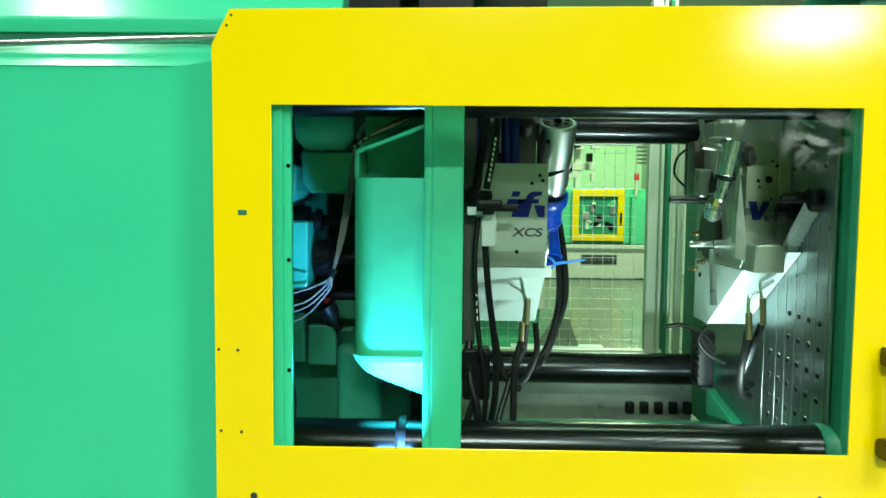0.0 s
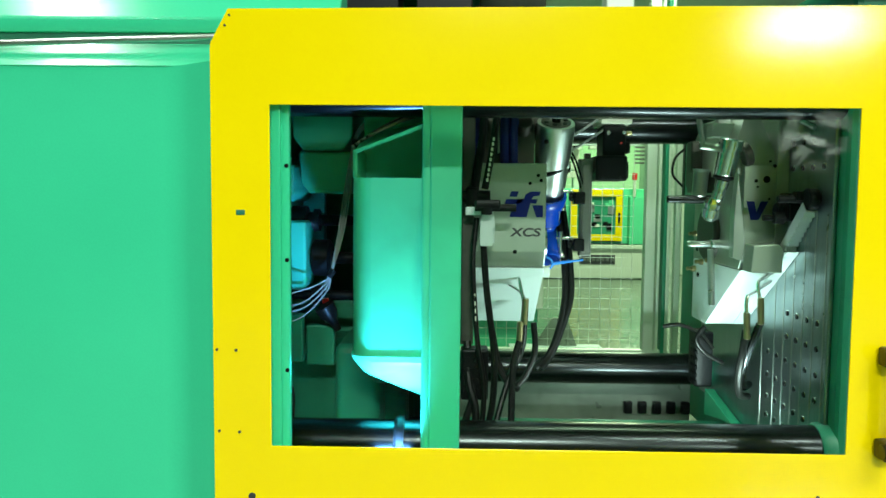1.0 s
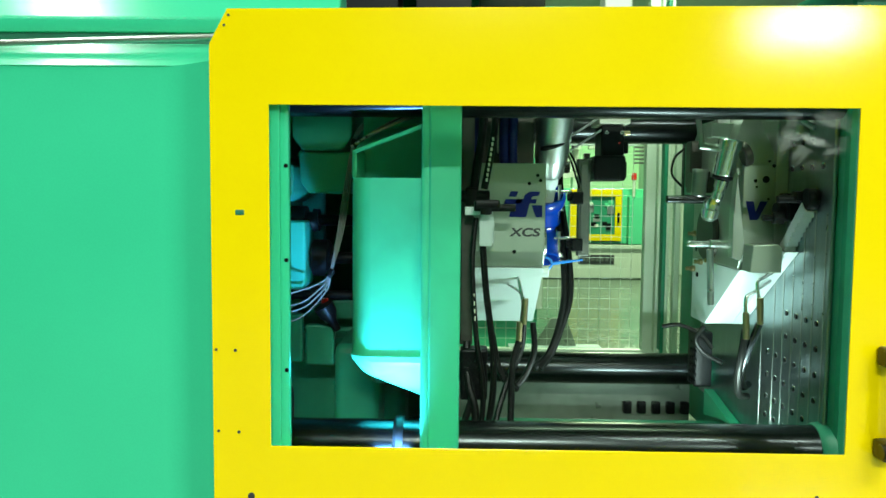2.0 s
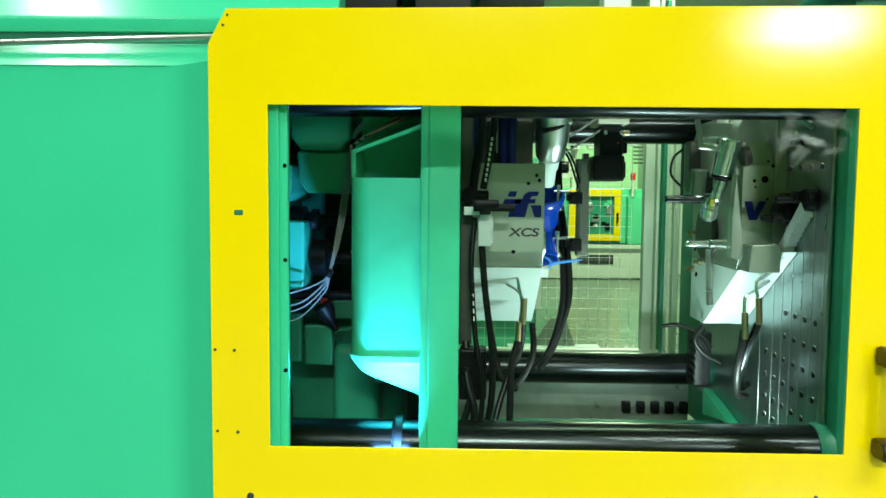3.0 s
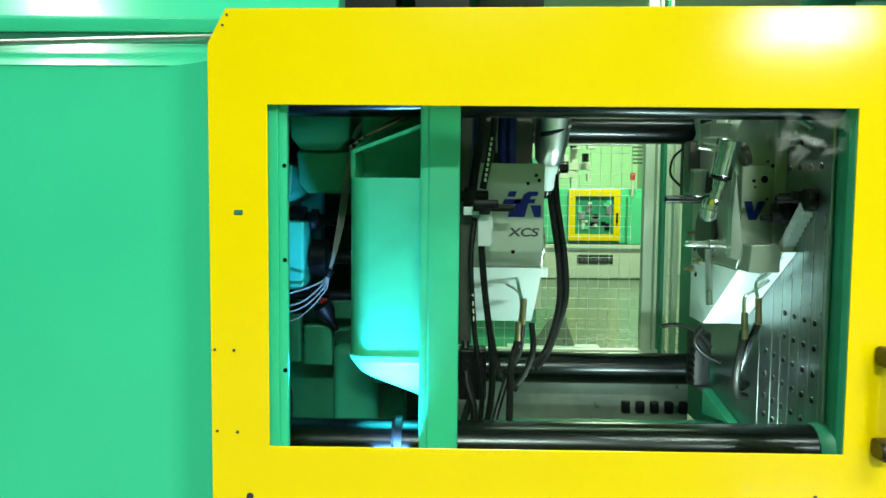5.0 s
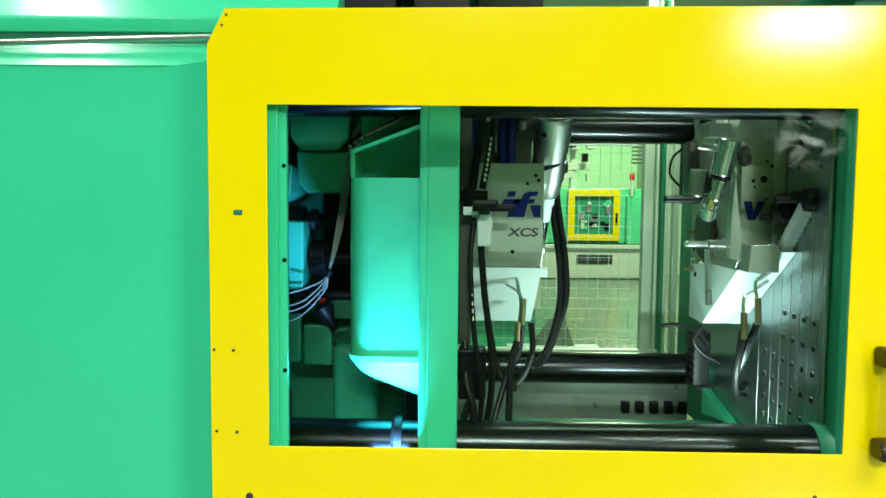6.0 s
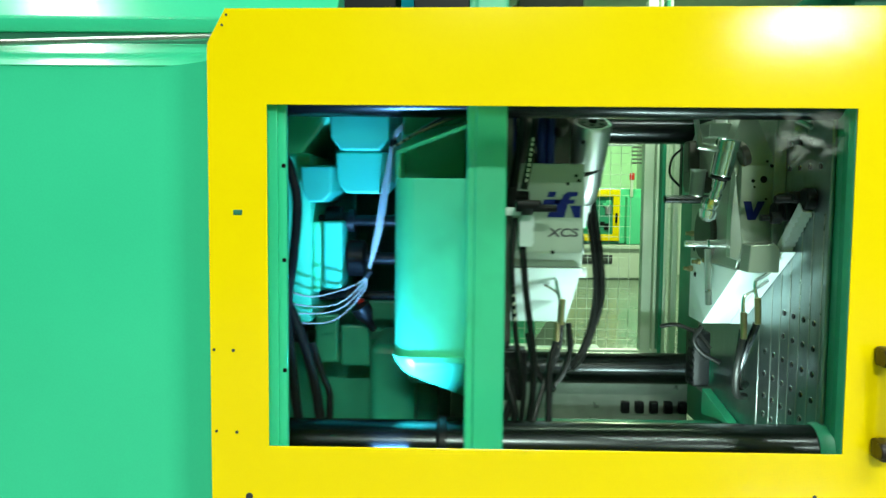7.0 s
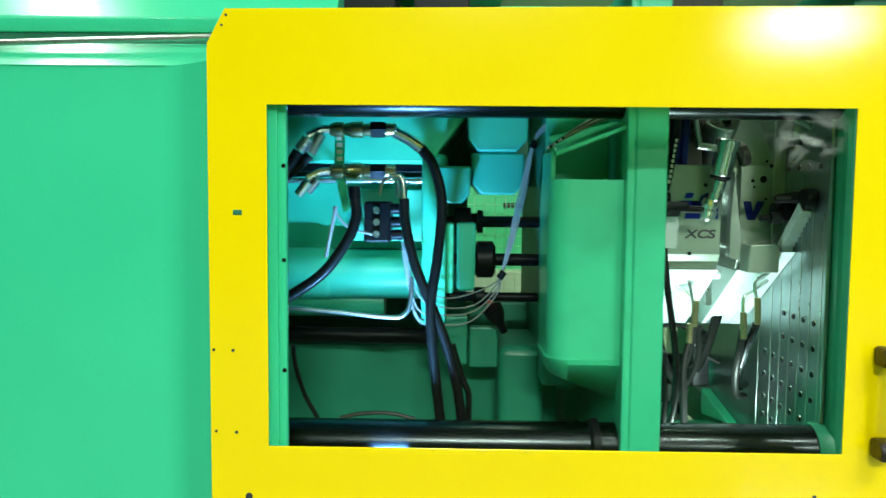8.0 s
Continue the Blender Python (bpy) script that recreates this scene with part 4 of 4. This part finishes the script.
    part("core_head", lathe((0.934, 0.700, 1.744), (0.959, 0.700, 1.754), [(0, 0.036), (0.15, 0.042), (0.85, 0.042), (1, 0.036)], 40), mat_dark, e)
    part("core_arm", join(rod((0.784, 0.660, 1.772), (0.889, 0.660, 1.758), 0.012, 14), rod((0.771, 0.660, 1.896), (0.794, 0.660, 1.765), 0.009, 14)), STEEL, e)
    part("core_ring", lathe((0.858, 0.650, 1.662), (0.861, 0.650, 1.681), [(0, 0.027), (0.2, 0.033), (0.8, 0.033), (1, 0.027)], 36), BLACK, e)
    part("core_neck", lathe((0.844, 0.660, 1.592), (0.860, 0.650, 1.662), [(0, 0.015), (0.08, 0.020), (0.40, 0.021), (0.43, 0.017), (0.55, 0.017), (0.58, 0.022), (0.95, 0.023), (1, 0.020)], 36), CHROME, e)
    part("core_knuckle", lathe((0.827, 0.680, 1.525), (0.839, 0.670, 1.600), [(0, 0.012), (0.15, 0.026), (0.5, 0.031), (0.55, 0.024), (0.75, 0.029), (1, 0.022)], 32), CHROME, e)
    part("guide_bush", join(lathe((0.875, 0.950, 1.599), (0.882, 0.950, 1.706), [(0, 0.020), (0.1, 0.026), (0.9, 0.027), (1, 0.030)], 28)), STEEL, e)
    part("cavity_insert", lathe((FX - 0.02, 1.02, 1.47), (FX + 0.02, 1.02, 1.47), [(0, 0.095), (0.2, 0.105), (1, 0.105)], 36), mat_dark, e)
    part("slide_block", join(box(0.86, FX, 0.98, 1.05, 1.62, 1.70, 0.006), box(0.885, FX, 1.08, 1.16, 1.64, 1.82, 0.01)), mat_dark, e)
    part("bracket", join(box(0.90, FX, 0.84, 0.87, 1.82, 1.93, 0.004), rod((0.87, 0.855, 1.78), (0.96, 0.855, 1.79), 0.012, 16)), STEEL, e)
    part("hanging_rod", rod((0.895, 0.86, 1.42), (0.905, 0.86, 1.22), 0.012, 16), STEEL, e)
    for x, z, x1 in ((0.965, 1.27, 0.97), (1.0, 1.32, 1.015)):
        part("nipple", tube([(x + 0.09, 0.72, z + 0.055), (x + 0.03, 0.70, z + 0.02), (x, 0.69, z), (x1 - 0.004, 0.69, z - 0.07)], 0.006, 8), CHROME, e)
        part("coupling", rod((x1 - 0.004, 0.69, z - 0.05), (x1, 0.69, z - 0.14), 0.011, 12), BRASS, e)
    for pts, r, m in (
        ([(0.97, 0.70, 1.16), (0.965, 0.71, 1.08), (0.965, 0.74, 1.0), (0.985, 0.78, 0.92), (1.03, 0.82, 0.90)], 0.013, RUBBER),
        ([(1.015, 0.70, 1.18), (0.995, 0.72, 1.1), (0.985, 0.76, 1.0), (1.005, 0.8, 0.94), (1.04, 0.84, 0.94)], 0.013, BAR),
        ([(0.93, 1.0, 1.12), (0.90, 1.0, 1.07), (0.93, 1.0, 1.02), (1.0, 1.0, 0.98)], 0.009, RUBBER),
        ([(0.80, 1.1, 1.10), (0.86, 1.08, 1.11), (0.93, 1.05, 1.08), (0.97, 1.02, 1.03)], 0.008, RUBBER),
    ):
        part("hose", tube(pts, r, 10), m, e, "hose loop under the mould")
    part("hose_block", join(box(0.93, 1.0, 1.1, 1.2, 0.86, 1.08, 0.01), *[rod((0.925, 1.1 + 0.025 * (k % 3), 0.88 + 0.03 * (k // 3)), (0.935, 1.1 + 0.025 * (k % 3), 0.88 + 0.03 * (k // 3)), 0.009, 8) for k in range(18)]), BLACK, e)
    part("top_manifold", join(box(1.05, 1.10, 0.56, 0.68, 1.80, 1.86, 0.01), *[tube([(1.03 - 0.01 * k, 0.60 + 0.02 * k, 1.86), (1.05, 0.58, 1.90 - 0.015 * k), (1.09, 0.52, 1.88 - 0.02 * k)], 0.009, 8) for k in range(4)]), STEEL, e)
    return e


# ---------------------------------------------------------------- moulding, sprue and robot
def pipe_fitting():
    e = empty("pipe_fitting", (0.31, 0.98, 1.5), "blue moulded plastic pipe fitting with flared sockets", "pipe fitting")
    low, top = Vector((0.31, 1.0, 1.465)), Vector((0.308, 0.925, 1.612))
    part("upper_socket", lathe(low, top, [(0.1, 0.03), (0, 0.054), (0.2, 0.055), (0.30, 0.062), (0.34, 0.064), (0.62, 0.064), (0.68, 0.068), (0.8, 0.080), (0.97, 0.082), (1.0, 0.080), (1.0, 0.072), (0.8, 0.068), (0.6, 0.057), (0.2, 0.05), (0.15, 0.01)], 48), BLUE, e)
    a, b = Vector((0.312, 0.945, 1.368)), Vector((0.31, 0.998, 1.475))
    part("lower_socket", lathe(a, b, [(0.7, 0.01), (0.65, 0.048), (0.1, 0.052), (0, 0.056), (0, 0.062), (0.10, 0.063), (0.16, 0.059), (0.7, 0.056), (1, 0.054)], 48), BLUE, e)
    part("branch", lathe((0.235, 0.985, 1.432), (0.285, 0.985, 1.44), [(0.3, 0.01), (0.25, 0.026), (0, 0.028), (0, 0.033), (0.25, 0.036), (1, 0.038)], 28), BLUE, e)
    part("rib", lathe(low.lerp(top, 0.31), low.lerp(top, 0.34), [(0, 0.062), (0.3, 0.0665), (0.7, 0.0665), (1, 0.062)], 48), BLUE, e)
    return e


def sprue():
    e = empty("sprue", (0.34, 0.95, 1.36), "light blue plastic sprue", "sprue")
    arc = [(0.30 + 0.045 * math.sin(a), 0.94, 1.355 + 0.028 * math.cos(a)) for a in [math.pi * k / 8 for k in range(9)]]
    part("runner", tube(arc, 0.0045, 8, 4), SPRUE, e)
    part("stem", lathe((0.345, 0.94, 1.355), (0.455, 0.93, 1.372), [(0, 0.0065), (1, 0.0035)], 12), SPRUE, e)
    return e


def robot_arm():
    e = empty("robot_arm", (0.56, 0.94, 1.9), "take-out robot arm with black tool head and grey gripper", "robot arm")
    part("column", box(0.515, 0.615, 0.93, 1.03, 1.905, 3.6, 0.006), ALU, e, "aluminium vertical arm")
    part("adapter_plate", join(box(0.497, 0.607, 0.88, 1.06, 1.862, 1.890, 0.004), box(0.525, 0.585, 0.9, 1.0, 1.888, 1.915, 0.003)), CREAM, e, "cream adapter plate")
    part("tool_head", join(box(0.506, 0.588, 0.89, 1.02, 1.74, 1.858, 0.006), box(0.482, 0.594, 0.88, 1.04, 1.66, 1.75, 0.008), rod((0.50, 0.885, 1.672), (0.50, 0.875, 1.672), 0.008, 12), rod((0.575, 0.885, 1.672), (0.575, 0.875, 1.672), 0.008, 12), box(0.588, 0.606, 0.90, 0.98, 1.76, 1.80, 0.003), box(0.588, 0.602, 0.90, 0.98, 1.67, 1.73, 0.003)), BLACK, e, "black tool head")
    part("status_light", rod((0.570, 0.89, 1.795), (0.570, 0.883, 1.795), 0.003, 8), RED, e)
    for x in (0.525, 0.58):
        part("screw", rod((x, 0.892, 1.832), (x, 0.885, 1.832), 0.007, 12), CHROME, e)
    part("side_screw", rod((0.588, 0.92, 1.832), (0.615, 0.92, 1.832), 0.008, 12), BRASS, e)
    part("gripper_bar", join(box(0.434, 0.476, 0.92, 0.96, 1.385, 1.735, 0.004), box(0.442, 0.468, 0.916, 0.922, 1.40, 1.72, 0.002), box(0.43, 0.49, 0.93, 0.97, 1.69, 1.74, 0.003)), GREYBAR, e, "grey vertical gripper profile")
    for z in (1.43, 1.60):
        part("gripper_mount", join(box(0.41, 0.45, 0.90, 0.97, z - 0.025, z + 0.02, 0.004), rod((0.395, 0.93, z), (0.44, 0.93, z), 0.014, 12)), BLACK, e)
        part("gripper_finger", join(rod((0.368, 0.94, z - 0.03), (0.368, 0.94, z + 0.045), 0.007, 12), rod((0.352, 0.945, z + 0.02), (0.41, 0.93, z + 0.02), 0.006, 12), lathe((0.372, 0.93, z - 0.05), (0.372, 0.93, z - 0.03), [(0, 0.012), (0.5, 0.012), (1, 0.007)], 12)), CHROME, e)
    for k, dz in enumerate((0.0, 0.05)):
        part("air_line", tube([(0.52, 0.9, 1.90 - dz), (0.46, 0.89, 1.86 - dz), (0.40, 0.90, 1.82 - dz), (0.36, 0.93, 1.80 - dz)], 0.004, 8), WHITE, e)
    for dx in (0, 0.012):
        part("air_line", tube([(0.46 - dx, 0.93, 1.60), (0.44 - dx, 0.92, 1.66), (0.41 - dx, 0.91, 1.74), (0.37 - dx, 0.93, 1.80)], 0.004, 8), BLACK, e)
    return e


PLATEN, DRIVE, MOULD_M, HOSES = moving_platen(), ejector_unit(), moving_mould(), core_hoses()
CORE, TIP, TIP_WAY = mould_core()
fixed_mould()
FITTING, SPR, ROBOT = pipe_fitting(), sprue(), robot_arm()


# ---------------------------------------------------------------- behind the machine
def robot_beam():
    e = empty("robot_beam", (0.5, 1.14, 2.34), "aluminium cross beam that carries the take-out robot", "beam")
    part("beam", box(-1.0, 1.85, 1.032, 1.24, 3.2, 3.42, 0.006), ALU, e)
    part("post", box(-0.9, -0.78, 1.05, 1.22, 2.34, 3.2, 0.006), ALU, e)
    part("post", box(1.65, 1.77, 1.17, 1.24, 2.34, 3.2, 0.006), ALU, e)


robot_beam()


def rear_fence():
    e = empty("rear_guard", (0.0, 2.1, 0.0), "wire-mesh safety fence with aluminium and green posts behind the machine", "fence")
    for x, w, m in ((0.987, 0.026, ALU), (1.031, 0.008, ALU), (1.063, 0.010, MIDGREEN), (1.080, 0.009, ALU), (-0.9, 0.025, ALU)):
        part("post", box(x - w, x + w, 2.08, 2.14, 0.0, 2.6, 0.004), m, e)
    part("top_rail", box(-0.9, 0.93, 2.09, 2.13, 1.868, 1.90, 0.003), ALU, e)
    part("lower_rail", box(-0.9, 1.1, 2.09, 2.13, 0.78, 0.805, 0.003), ALU, e)
    n0 = int((0.91 + 0.88) / 0.054)
    part("mesh", join(*[box(-0.88 + 0.054 * k - 0.0009, -0.88 + 0.054 * k + 0.0009, 2.108, 2.112, 0.1, 1.87, 0) for k in range(n0 + 1)],
                      *[box(-0.88, 0.91, 2.104, 2.107, 0.1 + 0.054 * k - 0.0009, 0.1 + 0.054 * k + 0.0009, 0) for k in range(33)]), WIRE, e, "galvanised wire mesh")
    g = empty("side_guard", (1.15, 2.6, 0.0), "wire-mesh fence panel running back from the machine", "fence")
    part("post", box(1.12, 1.15, 2.1, 2.14, 0.0, 2.4, 0.003), ALU, g)
    part("post", box(1.50, 1.55, 3.9, 3.95, 0.0, 2.4, 0.003), ALU, g)
    part("mesh", join(*[box(1.15 + 0.03 * k - 0.0016, 1.15 + 0.03 * k + 0.0016, 2.2 + 0.13 * k, 2.204 + 0.13 * k, 0.1, 2.3, 0) for k in range(13)],
                      *[prism([(1.14, 2.14), (1.143, 2.14), (1.52, 3.9), (1.517, 3.9)], "z", 0.1 + 0.06 * k, 0.104 + 0.06 * k, 0) for k in range(36)]), WIRE, g, "galvanised wire mesh")
    part("cable_duct", box(1.135, 1.16, 2.02, 2.06, 1.6, 2.3, 0.003), BLACK, g)
    part("cable", tube([(1.13, 2.0, 1.85), (1.08, 2.0, 1.80), (1.07, 2.0, 1.72), (1.12, 2.0, 1.66)], 0.006, 8), BLACK, g)


rear_fence()


def far_machine():
    e = empty("far_machine", (2.8, 13.5, 0.0), "smaller mint green moulding machine with a yellow door across the hall", "machine")
    part("base", join(box(1.0, 3.75, 13.0, 15.0, 0.02, 0.68, 0.02), box(0.95, 3.8, 12.95, 15.0, 0.60, 0.68, 0.01)), PALE, e)
    part("label_plate", box(2.35, 3.05, 12.985, 13.0, 0.30, 0.48, 0.004), INK, e, "dark nameplate")
    part("label_bars", join(*[box(2.42 + 0.09 * k, 2.48 + 0.09 * k, 12.975, 12.986, 0.36, 0.42, 0) for k in range(7)]), GREYBAR, e)
    part("body", box(1.4, 3.7, 13.3, 14.8, 0.68, 1.78, 0.02), MINT, e)
    d = part("door", join(box(2.2, 3.22, 13.2, 13.26, 1.62, 1.76, 0.01), box(2.2, 3.22, 13.2, 13.26, 0.74, 0.87, 0.01), box(2.2, 2.33, 13.2, 13.26, 0.87, 1.62, 0.01), box(3.09, 3.22, 13.2, 13.26, 0.87, 1.62, 0.01)), YELLOW, e, "yellow door frame")
    part("window", box(2.33, 3.09, 13.27, 13.29, 0.87, 1.62, 0), MIDGREEN, d, "dark window")
    part("handle", box(3.13, 3.17, 13.15, 13.2, 1.1, 1.3, 0.01), BLACK, d)
    rnd = random.Random(4)
    for k in range(16):
        x, z = rnd.uniform(2.36, 3.0), rnd.uniform(0.9, 1.55)
        part("machine_detail", box(x, x + rnd.uniform(0.04, 0.14), 13.24, 13.27, z, z + rnd.uniform(0.04, 0.18), 0.005), (MINT, STEEL, BLACK, ALU)[k % 4], d)
    part("side_cabinet", box(3.34, 3.72, 13.1, 14.0, 0.68, 1.62, 0.01), MINT, e)
    part("signal_post", rod((3.42, 13.1, 1.62), (3.42, 13.1, 1.95), 0.03, 12), ALU, e)
    part("signal_lamp", rod((3.42, 13.1, 1.95), (3.42, 13.1, 2.08), 0.05, 12), RED, e, "red signal lamp")
    h = empty("take_out_robot", (2.3, 13.8, 1.78), "white take-out robot on top of the far machine", "robot")
    part("beam", box(1.8, 2.7, 13.6, 13.9, 2.15, 2.3, 0.01), PALE, h)
    for k in range(9):
        x, z = rnd.uniform(2.0, 2.65), rnd.uniform(1.85, 2.6)
        part("unit", box(x, x + rnd.uniform(0.08, 0.2), 13.4, 13.6, z, z + rnd.uniform(0.1, 0.3), 0.01), (PALE, BLACK, ALU)[k % 3], h)
    part("column", box(2.3, 2.42, 13.65, 13.85, 1.78, 2.75, 0.01), PALE, h)
    c = empty("control_cabinet", (0.45, 5.2, 0.0), "light green control cabinet behind the fence", "cabinet")
    part("body", box(-0.35, 0.72, 5.0, 5.6, 0.0, 1.95, 0.01), MINT, c)
    part("label_bars", join(*[box(0.42 + 0.035 * k, 0.445 + 0.035 * k, 4.985, 5.0, 1.50, 1.545, 0) for k in range(5)]), INK, c)
    part("shelf", box(-0.37, 0.74, 4.75, 5.0, 0.62, 0.95, 0.01), PALE, c)
    w = empty("hall_cabinet", (4.4, 14.5, 0.0), "tall pale cabinet beside the far machine", "cabinet")
    part("body", box(3.95, 5.2, 14.0, 15.0, 0.0, 2.9, 0.02), PALE, w)
    part("vent", join(*[box(3.6, 3.95, 13.98, 14.0, 2.3 + 0.08 * k, 2.34 + 0.08 * k, 0) for k in range(6)]), GREYBAR, w)
    t = empty("tool_cart", (0.95, 4.2, 0.0), "low steel cart with a dark bracket", "cart")
    part("top", box(0.4, 1.12, 4.0, 4.12, 0.41, 0.437, 0.006), SHELF, t)
    for x in (0.43, 1.08):
        for y in (4.01, 4.08):
            part("leg", box(x, x + 0.03, y, y + 0.03, 0.0, 0.41, 0.003), STEEL, t)
    part("bracket", prism([(0.58, 0.437), (0.93, 0.437), (0.85, 0.66), (0.74, 0.66), (0.66, 0.53)], "y", 4.04, 4.08, 0.004), GREYSHEET, t)


far_machine()


# ---------------------------------------------------------------- what moves
def motions():
    # travel of the moving platen
    travel = [(0.0, 0.0), (6.6, 0.0), (6.7, 0.004), (6.8, 0.03), (6.9, 0.078), (7.0, 0.135), (7.2, 0.246), (7.5, 0.417), (7.7, 0.503), (7.85, 0.554), (8.0, 0.594)]
    for ob in (PLATEN, DRIVE, MOULD_M):
        p = HOME[ob]
        walk(ob, [(t, pose(p.x + d, p.y, p.z)) for t, d in travel])
    # the hanging hoses swing a little, then go with the platen
    p = HOME[HOSES]
    swing = [(0.0, 0.0), (0.6, 0.0), (0.95, 0.028), (3.6, 0.028), (4.4, 0.015), (6.0, 0.02), (6.6, 0.02)]
    walk(HOSES, [(t, pose(p.x + d, p.y, p.z)) for t, d in swing] + [(t, pose(p.x + 0.02 + d, p.y, p.z)) for t, d in travel[2:]])
    # the core is drawn up and let down again, then goes with the platen
    p = HOME[CORE]
    lift = [(0.0, 0.0), (1.3, 0.0), (1.5, 0.022), (2.85, 0.16), (3.0, 0.16), (4.6, 0.16), (5.85, 0.045), (6.0, 0.023), (6.25, 0.0), (6.6, 0.0)]
    walk(CORE, [(t, pose(p.x, p.y - 0.5 * d, p.z + 0.93 * d)) for t, d in lift] + [(t, pose(p.x + d, p.y, p.z)) for t, d in travel[2:]])
    # the inner core slides inside it
    slide = [(0.0, 0.0), (1.3, 0.0), (2.9, 0.13), (4.1, 0.13), (4.7, 0.09), (6.0, 0.0), (8.0, 0.0)]
    walk(TIP, [(t, Matrix.Translation(TIP_WAY * d)) for t, d in slide])
    # robot: down, in, wait, out with the moulding, up
    arm = [(0.0, 0.252, 1.1), (0.15, 0.252, 0.62), (0.3, 0.252, 0.2), (0.4, 0.252, 0.08), (0.5, 0.252, 0.015), (0.6, 0.25, 0.0), (0.7, 0.24, 0.0), (0.8, 0.18, 0.0), (0.9, 0.083, 0.0), (1.0, 0.004, 0.0), (1.1, 0.0, 0.0),
           (3.6, 0.0, 0.0), (3.7, 0.02, 0.0), (3.8, 0.105, 0.0), (3.9, 0.155, 0.0), (4.0, 0.215, 0.0), (4.1, 0.248, 0.005), (4.2, 0.258, 0.075), (4.3, 0.262, 0.22), (4.4, 0.262, 0.55), (4.55, 0.262, 1.0), (4.8, 0.262, 1.22), (8.0, 0.262, 1.22)]
    p, q = HOME[ROBOT], HOME[FITTING]
    walk(ROBOT, [(t, pose(p.x + x, p.y, p.z + z)) for t, x, z in arm])
    walk(FITTING, [(0.0, pose(*q))] + [(t, pose(q.x + x, q.y, q.z + z)) for t, x, z in arm if t > 3.5])
    # the sprue drops
    p = HOME[SPR]
    fall = [(0.0, 0, 0, 0), (3.7, 0, 0, 0), (3.8, 0.045, -0.06, 45), (3.9, 0.085, -0.17, 65), (4.0, 0.13, -0.36, 88), (4.1, 0.165, -0.56, 110), (4.2, 0.19, -0.75, 120), (4.25, 0.2, -0.835, 150), (4.4, 0.2, -0.835, 178), (8.0, 0.2, -0.835, 178)]
    walk(SPR, [(t, pose(p.x + x, p.y, p.z + z, 0, a, 0)) for t, x, z, a in fall])


motions()
